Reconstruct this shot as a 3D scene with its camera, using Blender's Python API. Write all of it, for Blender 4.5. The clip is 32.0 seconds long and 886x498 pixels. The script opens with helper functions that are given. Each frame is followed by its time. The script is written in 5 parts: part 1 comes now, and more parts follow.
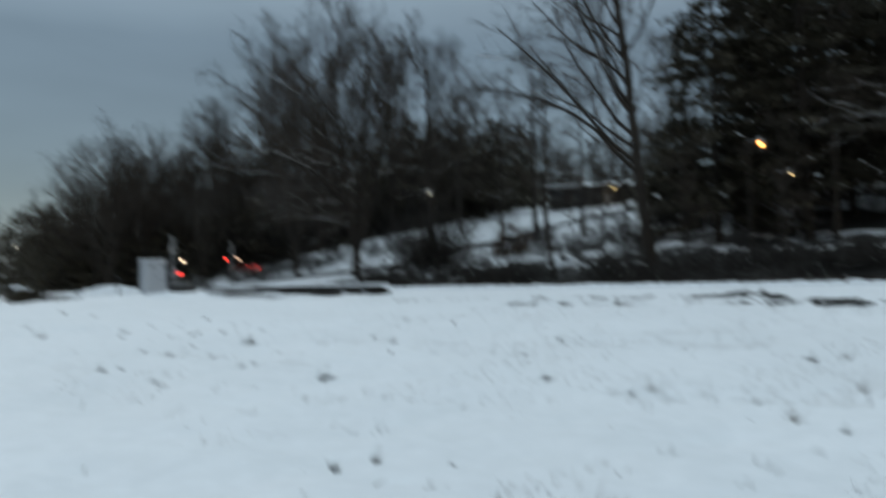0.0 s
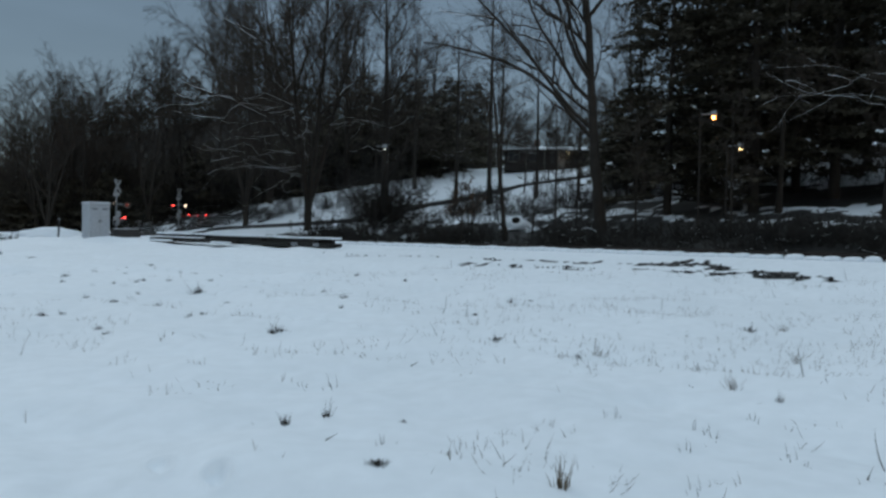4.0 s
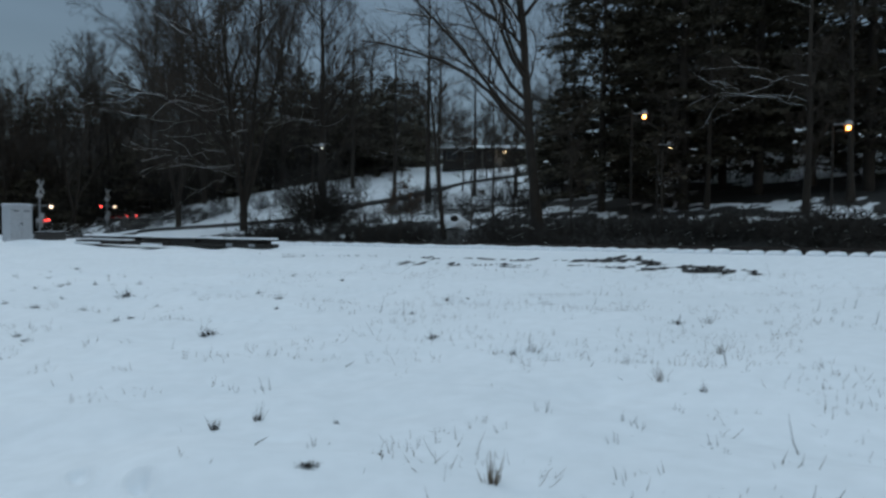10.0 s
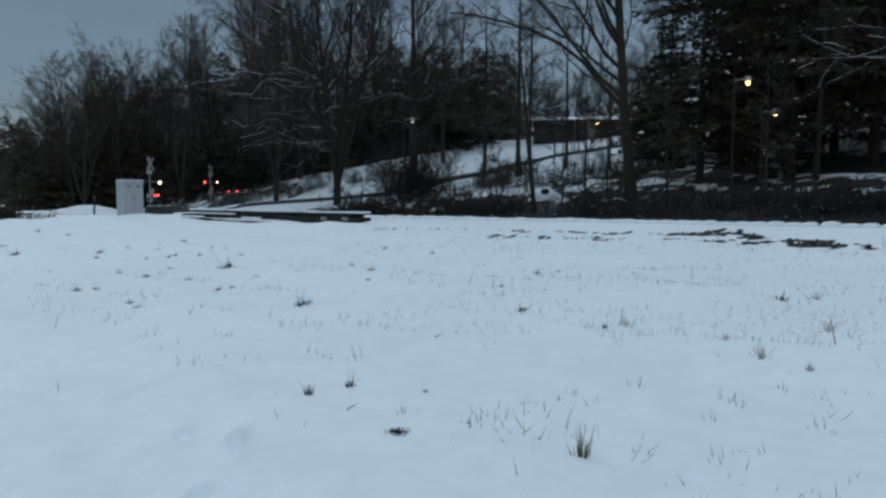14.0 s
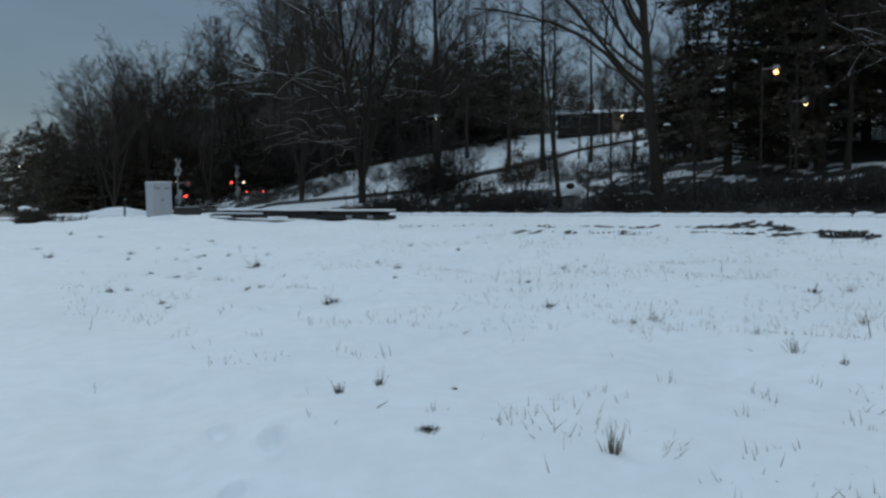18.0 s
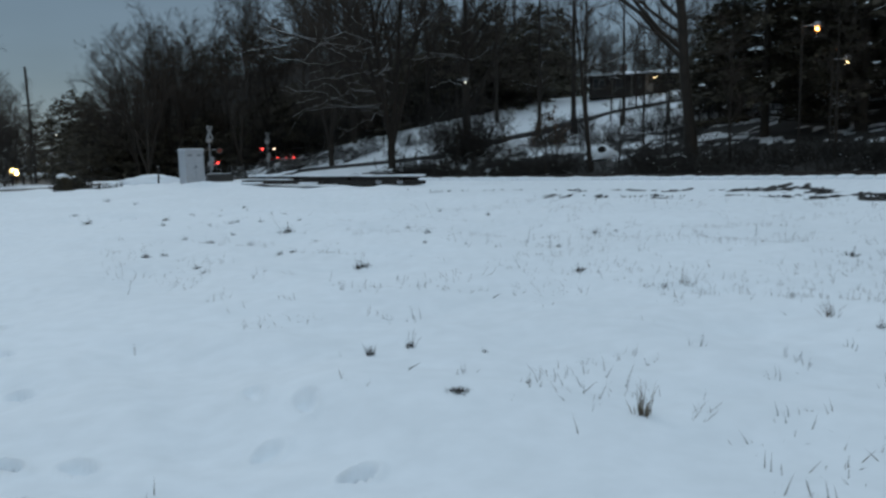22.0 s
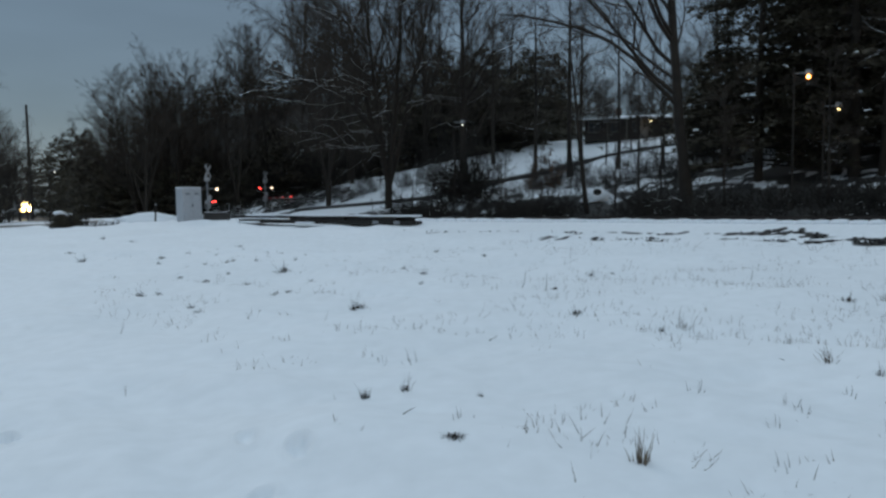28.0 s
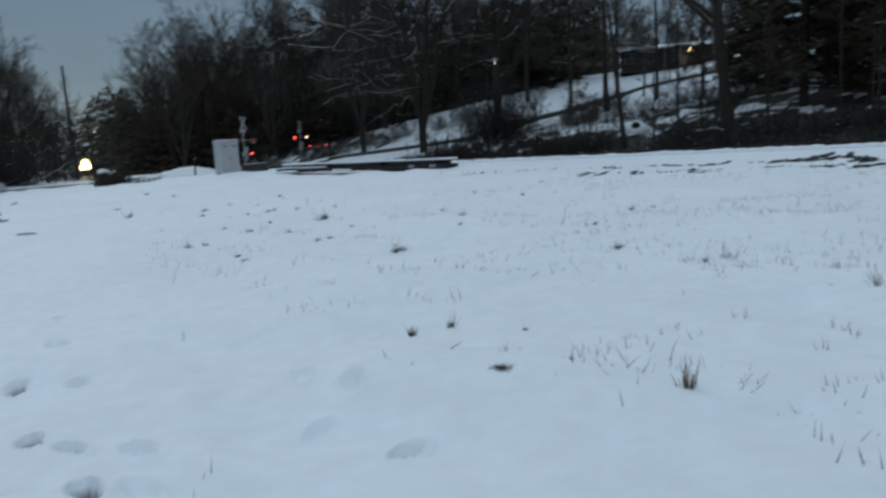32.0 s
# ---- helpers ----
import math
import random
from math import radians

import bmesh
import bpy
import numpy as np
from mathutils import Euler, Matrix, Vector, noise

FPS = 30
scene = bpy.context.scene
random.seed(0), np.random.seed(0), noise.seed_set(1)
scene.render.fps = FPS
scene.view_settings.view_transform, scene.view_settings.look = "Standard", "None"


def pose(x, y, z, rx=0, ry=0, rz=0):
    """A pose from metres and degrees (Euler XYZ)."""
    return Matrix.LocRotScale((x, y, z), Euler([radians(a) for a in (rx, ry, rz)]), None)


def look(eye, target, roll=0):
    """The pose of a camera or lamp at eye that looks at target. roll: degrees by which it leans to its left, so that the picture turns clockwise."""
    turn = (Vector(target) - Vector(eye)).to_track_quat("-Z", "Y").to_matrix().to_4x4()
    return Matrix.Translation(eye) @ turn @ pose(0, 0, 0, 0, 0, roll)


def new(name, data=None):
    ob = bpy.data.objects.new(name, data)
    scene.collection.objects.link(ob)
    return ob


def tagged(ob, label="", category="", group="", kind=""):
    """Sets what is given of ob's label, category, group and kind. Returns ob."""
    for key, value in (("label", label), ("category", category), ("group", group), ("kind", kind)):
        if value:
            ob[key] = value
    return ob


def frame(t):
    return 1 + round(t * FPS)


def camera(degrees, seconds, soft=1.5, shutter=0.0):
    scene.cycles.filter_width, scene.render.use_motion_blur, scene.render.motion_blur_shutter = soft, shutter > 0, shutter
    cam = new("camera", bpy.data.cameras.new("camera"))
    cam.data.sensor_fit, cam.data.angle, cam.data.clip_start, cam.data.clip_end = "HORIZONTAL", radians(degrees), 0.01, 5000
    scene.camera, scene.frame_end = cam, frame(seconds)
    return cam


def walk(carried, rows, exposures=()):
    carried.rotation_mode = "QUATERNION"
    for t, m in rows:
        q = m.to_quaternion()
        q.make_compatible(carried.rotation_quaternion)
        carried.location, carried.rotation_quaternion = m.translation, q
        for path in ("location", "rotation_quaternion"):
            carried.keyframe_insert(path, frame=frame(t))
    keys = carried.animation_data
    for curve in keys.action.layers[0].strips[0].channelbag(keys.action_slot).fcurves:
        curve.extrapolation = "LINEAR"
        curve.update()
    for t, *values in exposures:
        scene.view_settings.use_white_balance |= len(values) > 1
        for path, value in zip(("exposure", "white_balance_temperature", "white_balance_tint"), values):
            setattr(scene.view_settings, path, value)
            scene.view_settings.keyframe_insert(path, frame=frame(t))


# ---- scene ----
SECONDS = 32.0
EYE = 1.6
cam = camera(63.45, SECONDS, soft=2.6, shutter=0.6)
PATH = [  # seconds, x, y, z from the standing eye, yaw, pitch, roll
    (0.0, 0.001, -0.024, 0.006, 1.33, 1.62, 1.66),
    (0.1, 0.001, -0.019, 0.007, -0.68, 0.09, 1.18),
    (0.2, 0.001, -0.013, 0.007, -0.63, 0.66, 0.60),
    (0.3, 0.001, -0.008, 0.008, -0.69, -0.24, 0.99),
    (0.5, -0.000, 0.003, 0.008, -1.72, -0.95, 0.68),
    (1.0, -0.023, 0.025, 0.016, -0.53, -1.21, 0.17),
    (1.5, 0.012, 0.017, 0.031, 0.26, -0.64, 0.44),
    (2.0, -0.014, 0.014, 0.032, -1.92, 0.14, -1.84),
    (2.1, -0.013, 0.017, 0.025, -1.45, 0.20, -1.39),
    (2.2, -0.012, 0.019, 0.018, -2.60, 0.46, -0.96),
    (2.3, -0.011, 0.021, 0.011, -5.51, -0.72, -0.41),
    (2.4, -0.009, 0.024, 0.004, -9.16, 0.20, 0.26),
    (2.5, -0.008, 0.026, -0.003, -11.06, -0.75, 0.56),
    (2.6, -0.011, 0.020, 0.000, -11.57, -1.24, 0.63),
    (2.7, -0.015, 0.014, 0.003, -11.20, -1.44, 0.49),
    (2.8, -0.018, 0.008, 0.006, -11.27, -0.08, 0.04),
    (3.0, -0.024, -0.004, 0.012, -7.85, -0.66, -0.23),
    (3.5, -0.041, -0.014, 0.016, -3.71, -1.74, -1.29),
    (5.5, -0.092, -0.006, 0.034, 0.69, -1.84, 1.72),
    (6.0, -0.023, -0.013, 0.005, -1.63, -2.24, 2.53),
    (6.5, -0.016, -0.008, 0.006, -3.26, -2.99, 0.95),
    (7.0, -0.051, -0.010, -0.008, -1.18, -3.37, 0.22),
    (7.5, -0.038, -0.006, 0.003, -1.29, -2.59, 0.45),
    (8.0, -0.015, -0.009, 0.008, -1.68, -3.01, 0.13),
    (8.5, -0.026, 0.006, 0.006, -2.45, -3.14, 0.45),
    (9.0, -0.010, -0.004, -0.018, 1.95, -4.85, -0.33),
    (9.2, 0.029, -0.013, -0.008, 1.74, -4.90, -0.70),
    (9.3, 0.049, -0.017, -0.003, 1.53, -4.40, 0.02),
    (9.4, 0.068, -0.022, 0.002, -0.51, -4.94, 0.31),
    (9.5, 0.088, -0.026, 0.007, -0.78, -4.24, 1.50),
    (9.6, 0.072, -0.024, 0.010, -3.68, -3.93, 0.81),
    (9.7, 0.057, -0.022, 0.012, -4.71, -3.38, 0.54),
    (9.8, 0.041, -0.021, 0.015, -6.21, -2.58, 0.02),
    (9.9, 0.026, -0.019, 0.018, -6.88, -1.87, 0.09),
    (10.0, 0.010, -0.017, 0.020, -7.35, -1.83, -0.39),
    (10.2, 0.013, -0.008, 0.010, -6.73, -2.20, -2.16),
    (10.5, 0.017, 0.004, -0.005, -6.75, -1.99, -1.97),
    (11.0, 0.025, 0.005, -0.024, -4.79, -2.53, -1.25),
    (11.5, 0.026, -0.001, -0.037, -1.53, -3.91, -1.31),
    (12.0, 0.028, 0.005, -0.029, -0.96, -3.83, -0.72),
    (12.5, 0.025, 0.011, -0.031, -0.78, -3.31, -0.08),
    (13.0, 0.026, 0.010, -0.026, 0.00, -4.06, -0.40),
    (13.5, 0.019, 0.025, -0.018, -0.19, -4.01, -0.53),
    (15.5, 0.040, 0.008, 0.003, 0.59, -3.84, 1.75),
    (16.0, 0.004, -0.012, -0.016, 1.17, -4.72, 1.77),
    (16.5, 0.008, -0.013, 0.013, 3.10, -4.43, 2.00),
    (17.0, -0.023, -0.009, -0.001, 2.23, -4.06, 3.62),
    (17.5, -0.006, -0.003, -0.015, 2.75, -4.13, 1.92),
    (18.0, 0.007, 0.015, 0.002, 1.79, -4.23, 0.82),
    (18.5, -0.006, -0.008, -0.003, 1.17, -5.07, 1.45),
    (19.0, 0.001, 0.003, -0.006, 1.85, -5.77, 1.77),
    (19.5, 0.008, -0.015, -0.008, 0.83, -6.28, 2.51),
    (20.0, 0.034, -0.001, -0.001, 2.07, -5.45, 0.35),
    (20.5, -0.007, -0.006, 0.002, 3.67, -5.28, 0.15),
    (21.0, 0.010, -0.012, 0.005, 5.37, -5.68, 0.09),
    (21.5, 0.010, -0.000, -0.008, 5.41, -6.24, 0.72),
    (22.0, 0.010, 0.001, -0.006, 4.15, -6.97, 1.30),
    (22.1, 0.014, 0.006, 0.001, 3.73, -6.75, 1.07),
    (22.2, 0.018, 0.011, 0.007, 3.61, -6.35, 0.88),
    (22.3, 0.021, 0.017, 0.014, 4.10, -5.47, 0.50),
    (22.4, 0.025, 0.022, 0.021, 5.07, -4.23, 0.08),
    (22.5, 0.029, 0.027, 0.028, 5.08, -3.18, -0.14),
    (22.6, 0.028, 0.029, 0.026, 4.32, -2.30, -0.44),
    (23.0, 0.024, 0.034, 0.021, 0.84, -1.14, -1.03),
    (23.5, -0.014, 0.028, 0.010, 0.55, -1.57, 0.09),
    (24.0, -0.025, 0.015, 0.010, 1.16, -1.76, -0.37),
    (24.5, -0.005, 0.014, 0.009, 2.79, -1.87, 0.01),
    (25.0, -0.015, 0.015, 0.007, 2.45, -2.17, 0.23),
    (25.5, 0.015, 0.019, 0.010, 2.47, -2.97, 0.51),
    (26.0, -0.018, 0.009, 0.004, 3.98, -3.54, -0.10),
    (26.5, -0.000, 0.011, 0.004, 4.24, -3.73, -0.16),
    (28.5, 0.002, 0.017, 0.009, 3.95, -3.74, 1.04),
    (29.0, 0.014, 0.015, 0.009, 4.42, -3.73, 1.05),
    (29.5, -0.001, 0.018, 0.005, 3.24, -4.04, 2.38),
    (29.9, -0.009, 0.005, 0.007, 7.17, -4.64, 3.05),
    (30.0, -0.011, 0.001, 0.007, 9.53, -4.27, 4.27),
    (30.3, 0.011, -0.011, -0.006, 11.04, -5.62, 6.78),
    (30.5, 0.025, -0.020, -0.015, 11.05, -6.32, 9.39),
    (30.7, 0.019, -0.023, -0.015, 10.64, -5.61, 8.29),
    (30.8, 0.016, -0.024, -0.015, 9.40, -4.54, 6.19),
    (30.9, 0.013, -0.026, -0.016, 5.63, -4.37, 4.23),
    (31.0, 0.009, -0.027, -0.016, 5.63, -3.94, 4.10),
    (31.2, 0.001, -0.031, -0.020, 4.13, -5.19, 3.23),
    (31.5, -0.011, -0.036, -0.027, 3.64, -6.71, 4.37),
    (32.0, -0.024, -0.038, -0.025, 6.62, -8.21, 3.36),
]
EXPOSURES = [(0.0, 0.11, 6950, 7), (0.6, 0.01, 6550, 7), (6.0, -0.04, 6520, 7), (13.0, -0.06, 6430, 6), (19.0, -0.09, 6480, 7), (22.0, -0.09, 6480, 7), (23.2, -0.09, 6800, 8), (24.5, -0.10, 6850, 8), (26.0, -0.12, 6600, 8), (29.0, -0.12, 6520, 8), (32.0, -0.14, 6420, 8)]
SKY = 0.9

walk(cam, [(t, pose(x, y, EYE + z, 90 + pitch, roll, yaw)) for t, x, y, z, yaw, pitch, roll in PATH], EXPOSURES)

# ---- light: overcast winter dusk ----
world = bpy.data.worlds.new("overcast_dusk")
scene.world = world
world.use_nodes = True
wn, wl = world.node_tree.nodes, world.node_tree.links
wn.clear()


def wnode(kind, **settings):
    n = wn.new(kind)
    for key, value in settings.items():
        n.inputs[key].default_value = value
    return n


sky = wnode("ShaderNodeTexSky")
sky.sky_type, sky.sun_disc, sky.sun_elevation, sky.sun_rotation = "NISHITA", False, radians(9), radians(150)
coords, split = wnode("ShaderNodeTexCoord"), wnode("ShaderNodeSeparateXYZ")
wl.new(coords.outputs["Generated"], split.inputs[0])
cloud = wnode("ShaderNodeTexNoise", Scale=2.2, Detail=4.0, Roughness=0.5)
stretch = wnode("ShaderNodeMapping")
stretch.inputs["Scale"].default_value = (1.0, 1.0, 3.5)
wl.new(coords.outputs["Generated"], stretch.inputs[0])
wl.new(stretch.outputs[0], cloud.inputs["Vector"])
ramp = wnode("ShaderNodeValToRGB")
ramp.color_ramp.elements[0].position, ramp.color_ramp.elements[0].color = 0.0, (0.18, 0.24, 0.312, 1)
ramp.color_ramp.elements[1].position, ramp.color_ramp.elements[1].color = 1.0, (0.755, 0.92, 1.065, 1)
for place, colour in ((0.12, (0.131, 0.183, 0.258, 1)), (0.3, (0.138, 0.194, 0.269, 1)), (0.6, (0.48, 0.62, 0.76, 1))):
    stop = ramp.color_ramp.elements.new(place)
    stop.color = colour
wl.new(split.outputs["Z"], ramp.inputs[0])
vary = wnode("ShaderNodeMapRange")
vary.inputs["From Min"].default_value, vary.inputs["From Max"].default_value = 0.3, 0.7
vary.inputs["To Min"].default_value, vary.inputs["To Max"].default_value = 0.84, 1.16
wl.new(cloud.outputs["Fac"], vary.inputs["Value"])
mixed = wn.new("ShaderNodeVectorMath")
mixed.operation = "SCALE"
wl.new(ramp.outputs[0], mixed.inputs[0])
wl.new(vary.outputs[0], mixed.inputs["Scale"])
overcast, clear = wnode("ShaderNodeBackground", Strength=SKY), wnode("ShaderNodeBackground", Strength=0.02)
wl.new(mixed.outputs[0], overcast.inputs[0])
wl.new(sky.outputs[0], clear.inputs[0])
both, out = wn.new("ShaderNodeAddShader"), wn.new("ShaderNodeOutputWorld")
wl.new(overcast.outputs[0], both.inputs[0])
wl.new(clear.outputs[0], both.inputs[1])
wl.new(both.outputs[0], out.inputs[0])
sun_data = bpy.data.lights.new("sun", "SUN")
sun_data.energy, sun_data.angle, sun_data.color = 0.45, radians(30), (1.0, 0.95, 0.9)
sun = new("sun", sun_data)
sun.matrix_world = look((0, 0, 60), (80, -90, 0))

# ---- materials ----


def material(name, base, rough=0.8, metal=0.0, second=None, grain=(6.0, 4.0), spots=0.5, bump=0.0, bump_scale=30.0, glow=None, strength=1.0, island=0.0, coat=0.0):
    """Base colour varied by noise at two scales towards a second colour, with a fine bump."""
    m = bpy.data.materials.new(name)
    m.use_nodes = True
    nodes, links = m.node_tree.nodes, m.node_tree.links
    bsdf = nodes["Principled BSDF"]
    bsdf.inputs["Roughness"].default_value, bsdf.inputs["Metallic"].default_value = rough, metal
    bsdf.inputs["Coat Weight"].default_value = coat
    second = second or tuple(c * 0.6 for c in base)
    place = nodes.new("ShaderNodeTexCoord")
    coarse, fine, mix = nodes.new("ShaderNodeTexNoise"), nodes.new("ShaderNodeTexNoise"), nodes.new("ShaderNodeMix")
    coarse.inputs["Scale"].default_value, coarse.inputs["Detail"].default_value = grain[0] * 0.2, 5
    fine.inputs["Scale"].default_value, fine.inputs["Detail"].default_value = grain[0] * grain[1], 3
    for tex in (coarse, fine):
        links.new(place.outputs["Object"], tex.inputs["Vector"])
    add = nodes.new("ShaderNodeMath")
    add.operation = "ADD"
    links.new(coarse.outputs["Fac"], add.inputs[0])
    links.new(fine.outputs["Fac"], add.inputs[1])
    span = nodes.new("ShaderNodeMapRange")
    span.inputs["From Min"].default_value, span.inputs["From Max"].default_value = 0.75, 1.3
    span.inputs["To Max"].default_value = spots * 2
    links.new(add.outputs[0], span.inputs["Value"])
    fac = span.outputs[0]
    if island:
        geo, extra = nodes.new("ShaderNodeNewGeometry"), nodes.new("ShaderNodeMath")
        extra.operation = "MULTIPLY_ADD"
        extra.inputs[1].default_value = island
        links.new(geo.outputs["Random Per Island"], extra.inputs[0])
        links.new(fac, extra.inputs[2])
        fac = extra.outputs[0]
    mix.data_type = "RGBA"
    mix.inputs["A"].default_value, mix.inputs["B"].default_value = (*base, 1), (*second, 1)
    links.new(fac, mix.inputs["Factor"])
    links.new(mix.outputs["Result"], bsdf.inputs["Base Color"])
    if bump:
        relief, dents = nodes.new("ShaderNodeBump"), nodes.new("ShaderNodeTexNoise")
        dents.inputs["Scale"].default_value, dents.inputs["Detail"].default_value = bump_scale, 6
        links.new(place.outputs["Object"], dents.inputs["Vector"])
        relief.inputs["Strength"].default_value, relief.inputs["Distance"].default_value = bump, 0.02
        links.new(dents.outputs["Fac"], relief.inputs["Height"])
        links.new(relief.outputs[0], bsdf.inputs["Normal"])
    if glow:
        bsdf.inputs["Emission Color"].default_value = (*glow, 1)
        bsdf.inputs["Emission Strength"].default_value = strength
    return m


SNOW = material("snow", (0.83, 0.86, 0.9), 0.75, second=(0.74, 0.78, 0.83), grain=(2.0, 9.0), spots=0.4, bump=0.25, bump_scale=9)
BARK = material("grey_brown_bark", (0.037, 0.029, 0.022), 0.95, second=(0.018, 0.014, 0.011), grain=(9.0, 6.0), bump=0.6, bump_scale=40)
TWIG = material("dark_twig", (0.05, 0.036, 0.025), 0.95, second=(0.027, 0.02, 0.015), island=0.4)
NEEDLE = material("dark_pine_needle", (0.04, 0.036, 0.023), 0.9, second=(0.06, 0.05, 0.032), island=0.5)
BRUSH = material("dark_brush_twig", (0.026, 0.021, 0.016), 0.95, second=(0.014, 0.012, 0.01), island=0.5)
DEADLEAF = material("brown_dead_leaf", (0.17, 0.085, 0.04), 0.85, second=(0.09, 0.05, 0.028), island=0.6)
DRY = material("dry_grass", (0.27, 0.215, 0.15), 0.9, second=(0.1, 0.08, 0.058), island=0.6)
STRAW = material("weathered_straw", (0.15, 0.118, 0.085), 0.9, second=(0.07, 0.056, 0.042), island=0.6)
DARKDRY = material("dark_dead_weed", (0.032, 0.026, 0.02), 0.95, second=(0.018, 0.016, 0.013), island=0.5)
CREOSOTE = material("creosoted_timber", (0.02, 0.017, 0.015), 0.85, second=(0.011, 0.01, 0.009), grain=(5.0, 8.0), bump=0.5, bump_scale=25)
RUST = material("rusty_rail_steel", (0.03, 0.02, 0.015), 0.75, 0.2, second=(0.017, 0.013, 0.011), grain=(8.0, 6.0), bump=0.2)
RAILHEAD = material("worn_rail_head", (0.25, 0.24, 0.23), 0.35, 0.9, second=(0.12, 0.1, 0.09), grain=(4.0, 6.0))
ALUMINIUM = material("weathered_aluminium", (0.5, 0.52, 0.55), 0.5, 0.35, second=(0.38, 0.4, 0.43), grain=(1.5, 8.0), bump=0.08, bump_scale=12)
GALVANISED = material("galvanised_steel", (0.3, 0.31, 0.33), 0.55, 0.5, second=(0.19, 0.2, 0.21), grain=(5.0, 7.0))
BLACK = material("black_painted_metal", (0.02, 0.02, 0.022), 0.6, second=(0.035, 0.033, 0.03), grain=(5.0, 6.0))
WHITEPAINT = material("weathered_white_paint", (0.36, 0.36, 0.37), 0.6, second=(0.22, 0.22, 0.22), grain=(4.0, 7.0), spots=0.6)
REDPAINT = material("red_reflective_stripe", (0.4, 0.03, 0.03), 0.5, second=(0.25, 0.025, 0.025))
SIGNBACK = material("grey_sign_back", (0.45, 0.46, 0.47), 0.5, 0.5, second=(0.3, 0.31, 0.32))
ASPHALT = material("wet_asphalt", (0.034, 0.032, 0.03), 0.6, second=(0.02, 0.019, 0.019), grain=(3.0, 20.0), bump=0.3, bump_scale=60)
# Stone colour taken near black, with the shade of the gaps in it.
BALLAST = material("shade_black_ballast_stone", (0.016, 0.016, 0.017), 0.95, second=(0.008, 0.008, 0.009), grain=(8.0, 5.0), island=0.5, bump=0.4)
POLEWOOD = material("weathered_pole_wood", (0.035, 0.028, 0.023), 0.9, second=(0.02, 0.017, 0.014), grain=(4.0, 8.0), bump=0.4)
SIDING = material("brown_house_siding", (0.028, 0.022, 0.018), 0.85, second=(0.02, 0.016, 0.014), grain=(2.0, 8.0))
BRICKRED = material("reddish_brick", (0.1, 0.055, 0.042), 0.9, second=(0.07, 0.04, 0.032), grain=(6.0, 6.0), bump=0.3)
TRIM = material("pale_window_trim", (0.13, 0.122, 0.11), 0.6, second=(0.085, 0.08, 0.072))
DARKGLASS = material("dark_window_glass", (0.012, 0.013, 0.016), 0.45, second=(0.016, 0.018, 0.021))
CARPAINT = material("silver_white_car_paint", (0.3, 0.325, 0.36), 0.35, 0.3, second=(0.25, 0.27, 0.3), coat=0.6)
RUBBER = material("black_tyre_rubber", (0.018, 0.018, 0.018), 0.9, second=(0.03, 0.03, 0.03), bump=0.3)
CHROME = material("dull_alloy", (0.2, 0.2, 0.21), 0.5, 0.6)
LOCO = material("dark_locomotive_paint", (0.03, 0.034, 0.045), 0.5, second=(0.05, 0.05, 0.052), grain=(2.0, 6.0))
HEADLIGHT = material("lit_headlight_lens", (1, 0.85, 0.5), 0.3, glow=(1.0, 0.66, 0.24), strength=700)
# Glow for the added discs that imitate glare round the train's lamps.
GLARE = material("headlight_glare_disc", (1, 0.8, 0.4), 0.3, glow=(1.0, 0.7, 0.28), strength=6)
RED_LAMP = material("lit_red_signal_lens", (0.8, 0.05, 0.04), 0.3, glow=(1.0, 0.05, 0.04), strength=6)
PALE_LAMP = material("lit_white_signal_lens", (0.9, 0.8, 0.7), 0.3, glow=(1.0, 0.72, 0.5), strength=4)
DULL_RED = material("unlit_red_lens", (0.12, 0.012, 0.012), 0.25, second=(0.09, 0.01, 0.01))
SODIUM = material("lit_sodium_lamp", (1, 0.6, 0.2), 0.3, glow=(1.0, 0.45, 0.13), strength=14)
# Weak orange emission that imitates the bloom round sodium lamps.
AMBER_HALO = material("amber_lamp_halo", (0.5, 0.25, 0.08), 0.4, glow=(1.0, 0.32, 0.07), strength=0.5)
COOL_LAMP = material("lit_white_lamp", (1, 0.95, 0.85), 0.3, glow=(1.0, 0.95, 0.75), strength=3)
PORCH = material("lit_porch_lamp", (1, 0.8, 0.5), 0.3, glow=(1.0, 0.66, 0.3), strength=12)

# ---- building helpers ----


def thing(name, m, label, category, group="", kind=""):
    """An Empty at a thing's base, which carries its parts."""
    ob = new(name)
    ob.empty_display_size = 0.2
    ob.matrix_world = m
    return tagged(ob, label, category, group, kind)


def to_mesh(name, bm, mat):
    me = bpy.data.meshes.new(name)
    bm.to_mesh(me)
    bm.free()
    if mat:
        me.materials.append(mat)
    return me


def part(name, bm, mat, parent, label="", m=None, smooth=False, category="", kind=""):
    """Links a bmesh, or a ready mesh, as one mesh object under a thing or part."""
    me = to_mesh(name, bm, mat) if isinstance(bm, bmesh.types.BMesh) else bm
    if smooth:
        me.polygons.foreach_set("use_smooth", [True] * len(me.polygons))
    ob = new(name, me)
    ob.parent = parent
    if m is not None:
        ob.matrix_basis = m
    return tagged(ob, label, category, "", kind)


def raw(name, verts, faces, mat):
    me = bpy.data.meshes.new(name)
    me.from_pydata([tuple(v) for v in verts], [], faces)
    if mat:
        me.materials.append(mat)
    return me


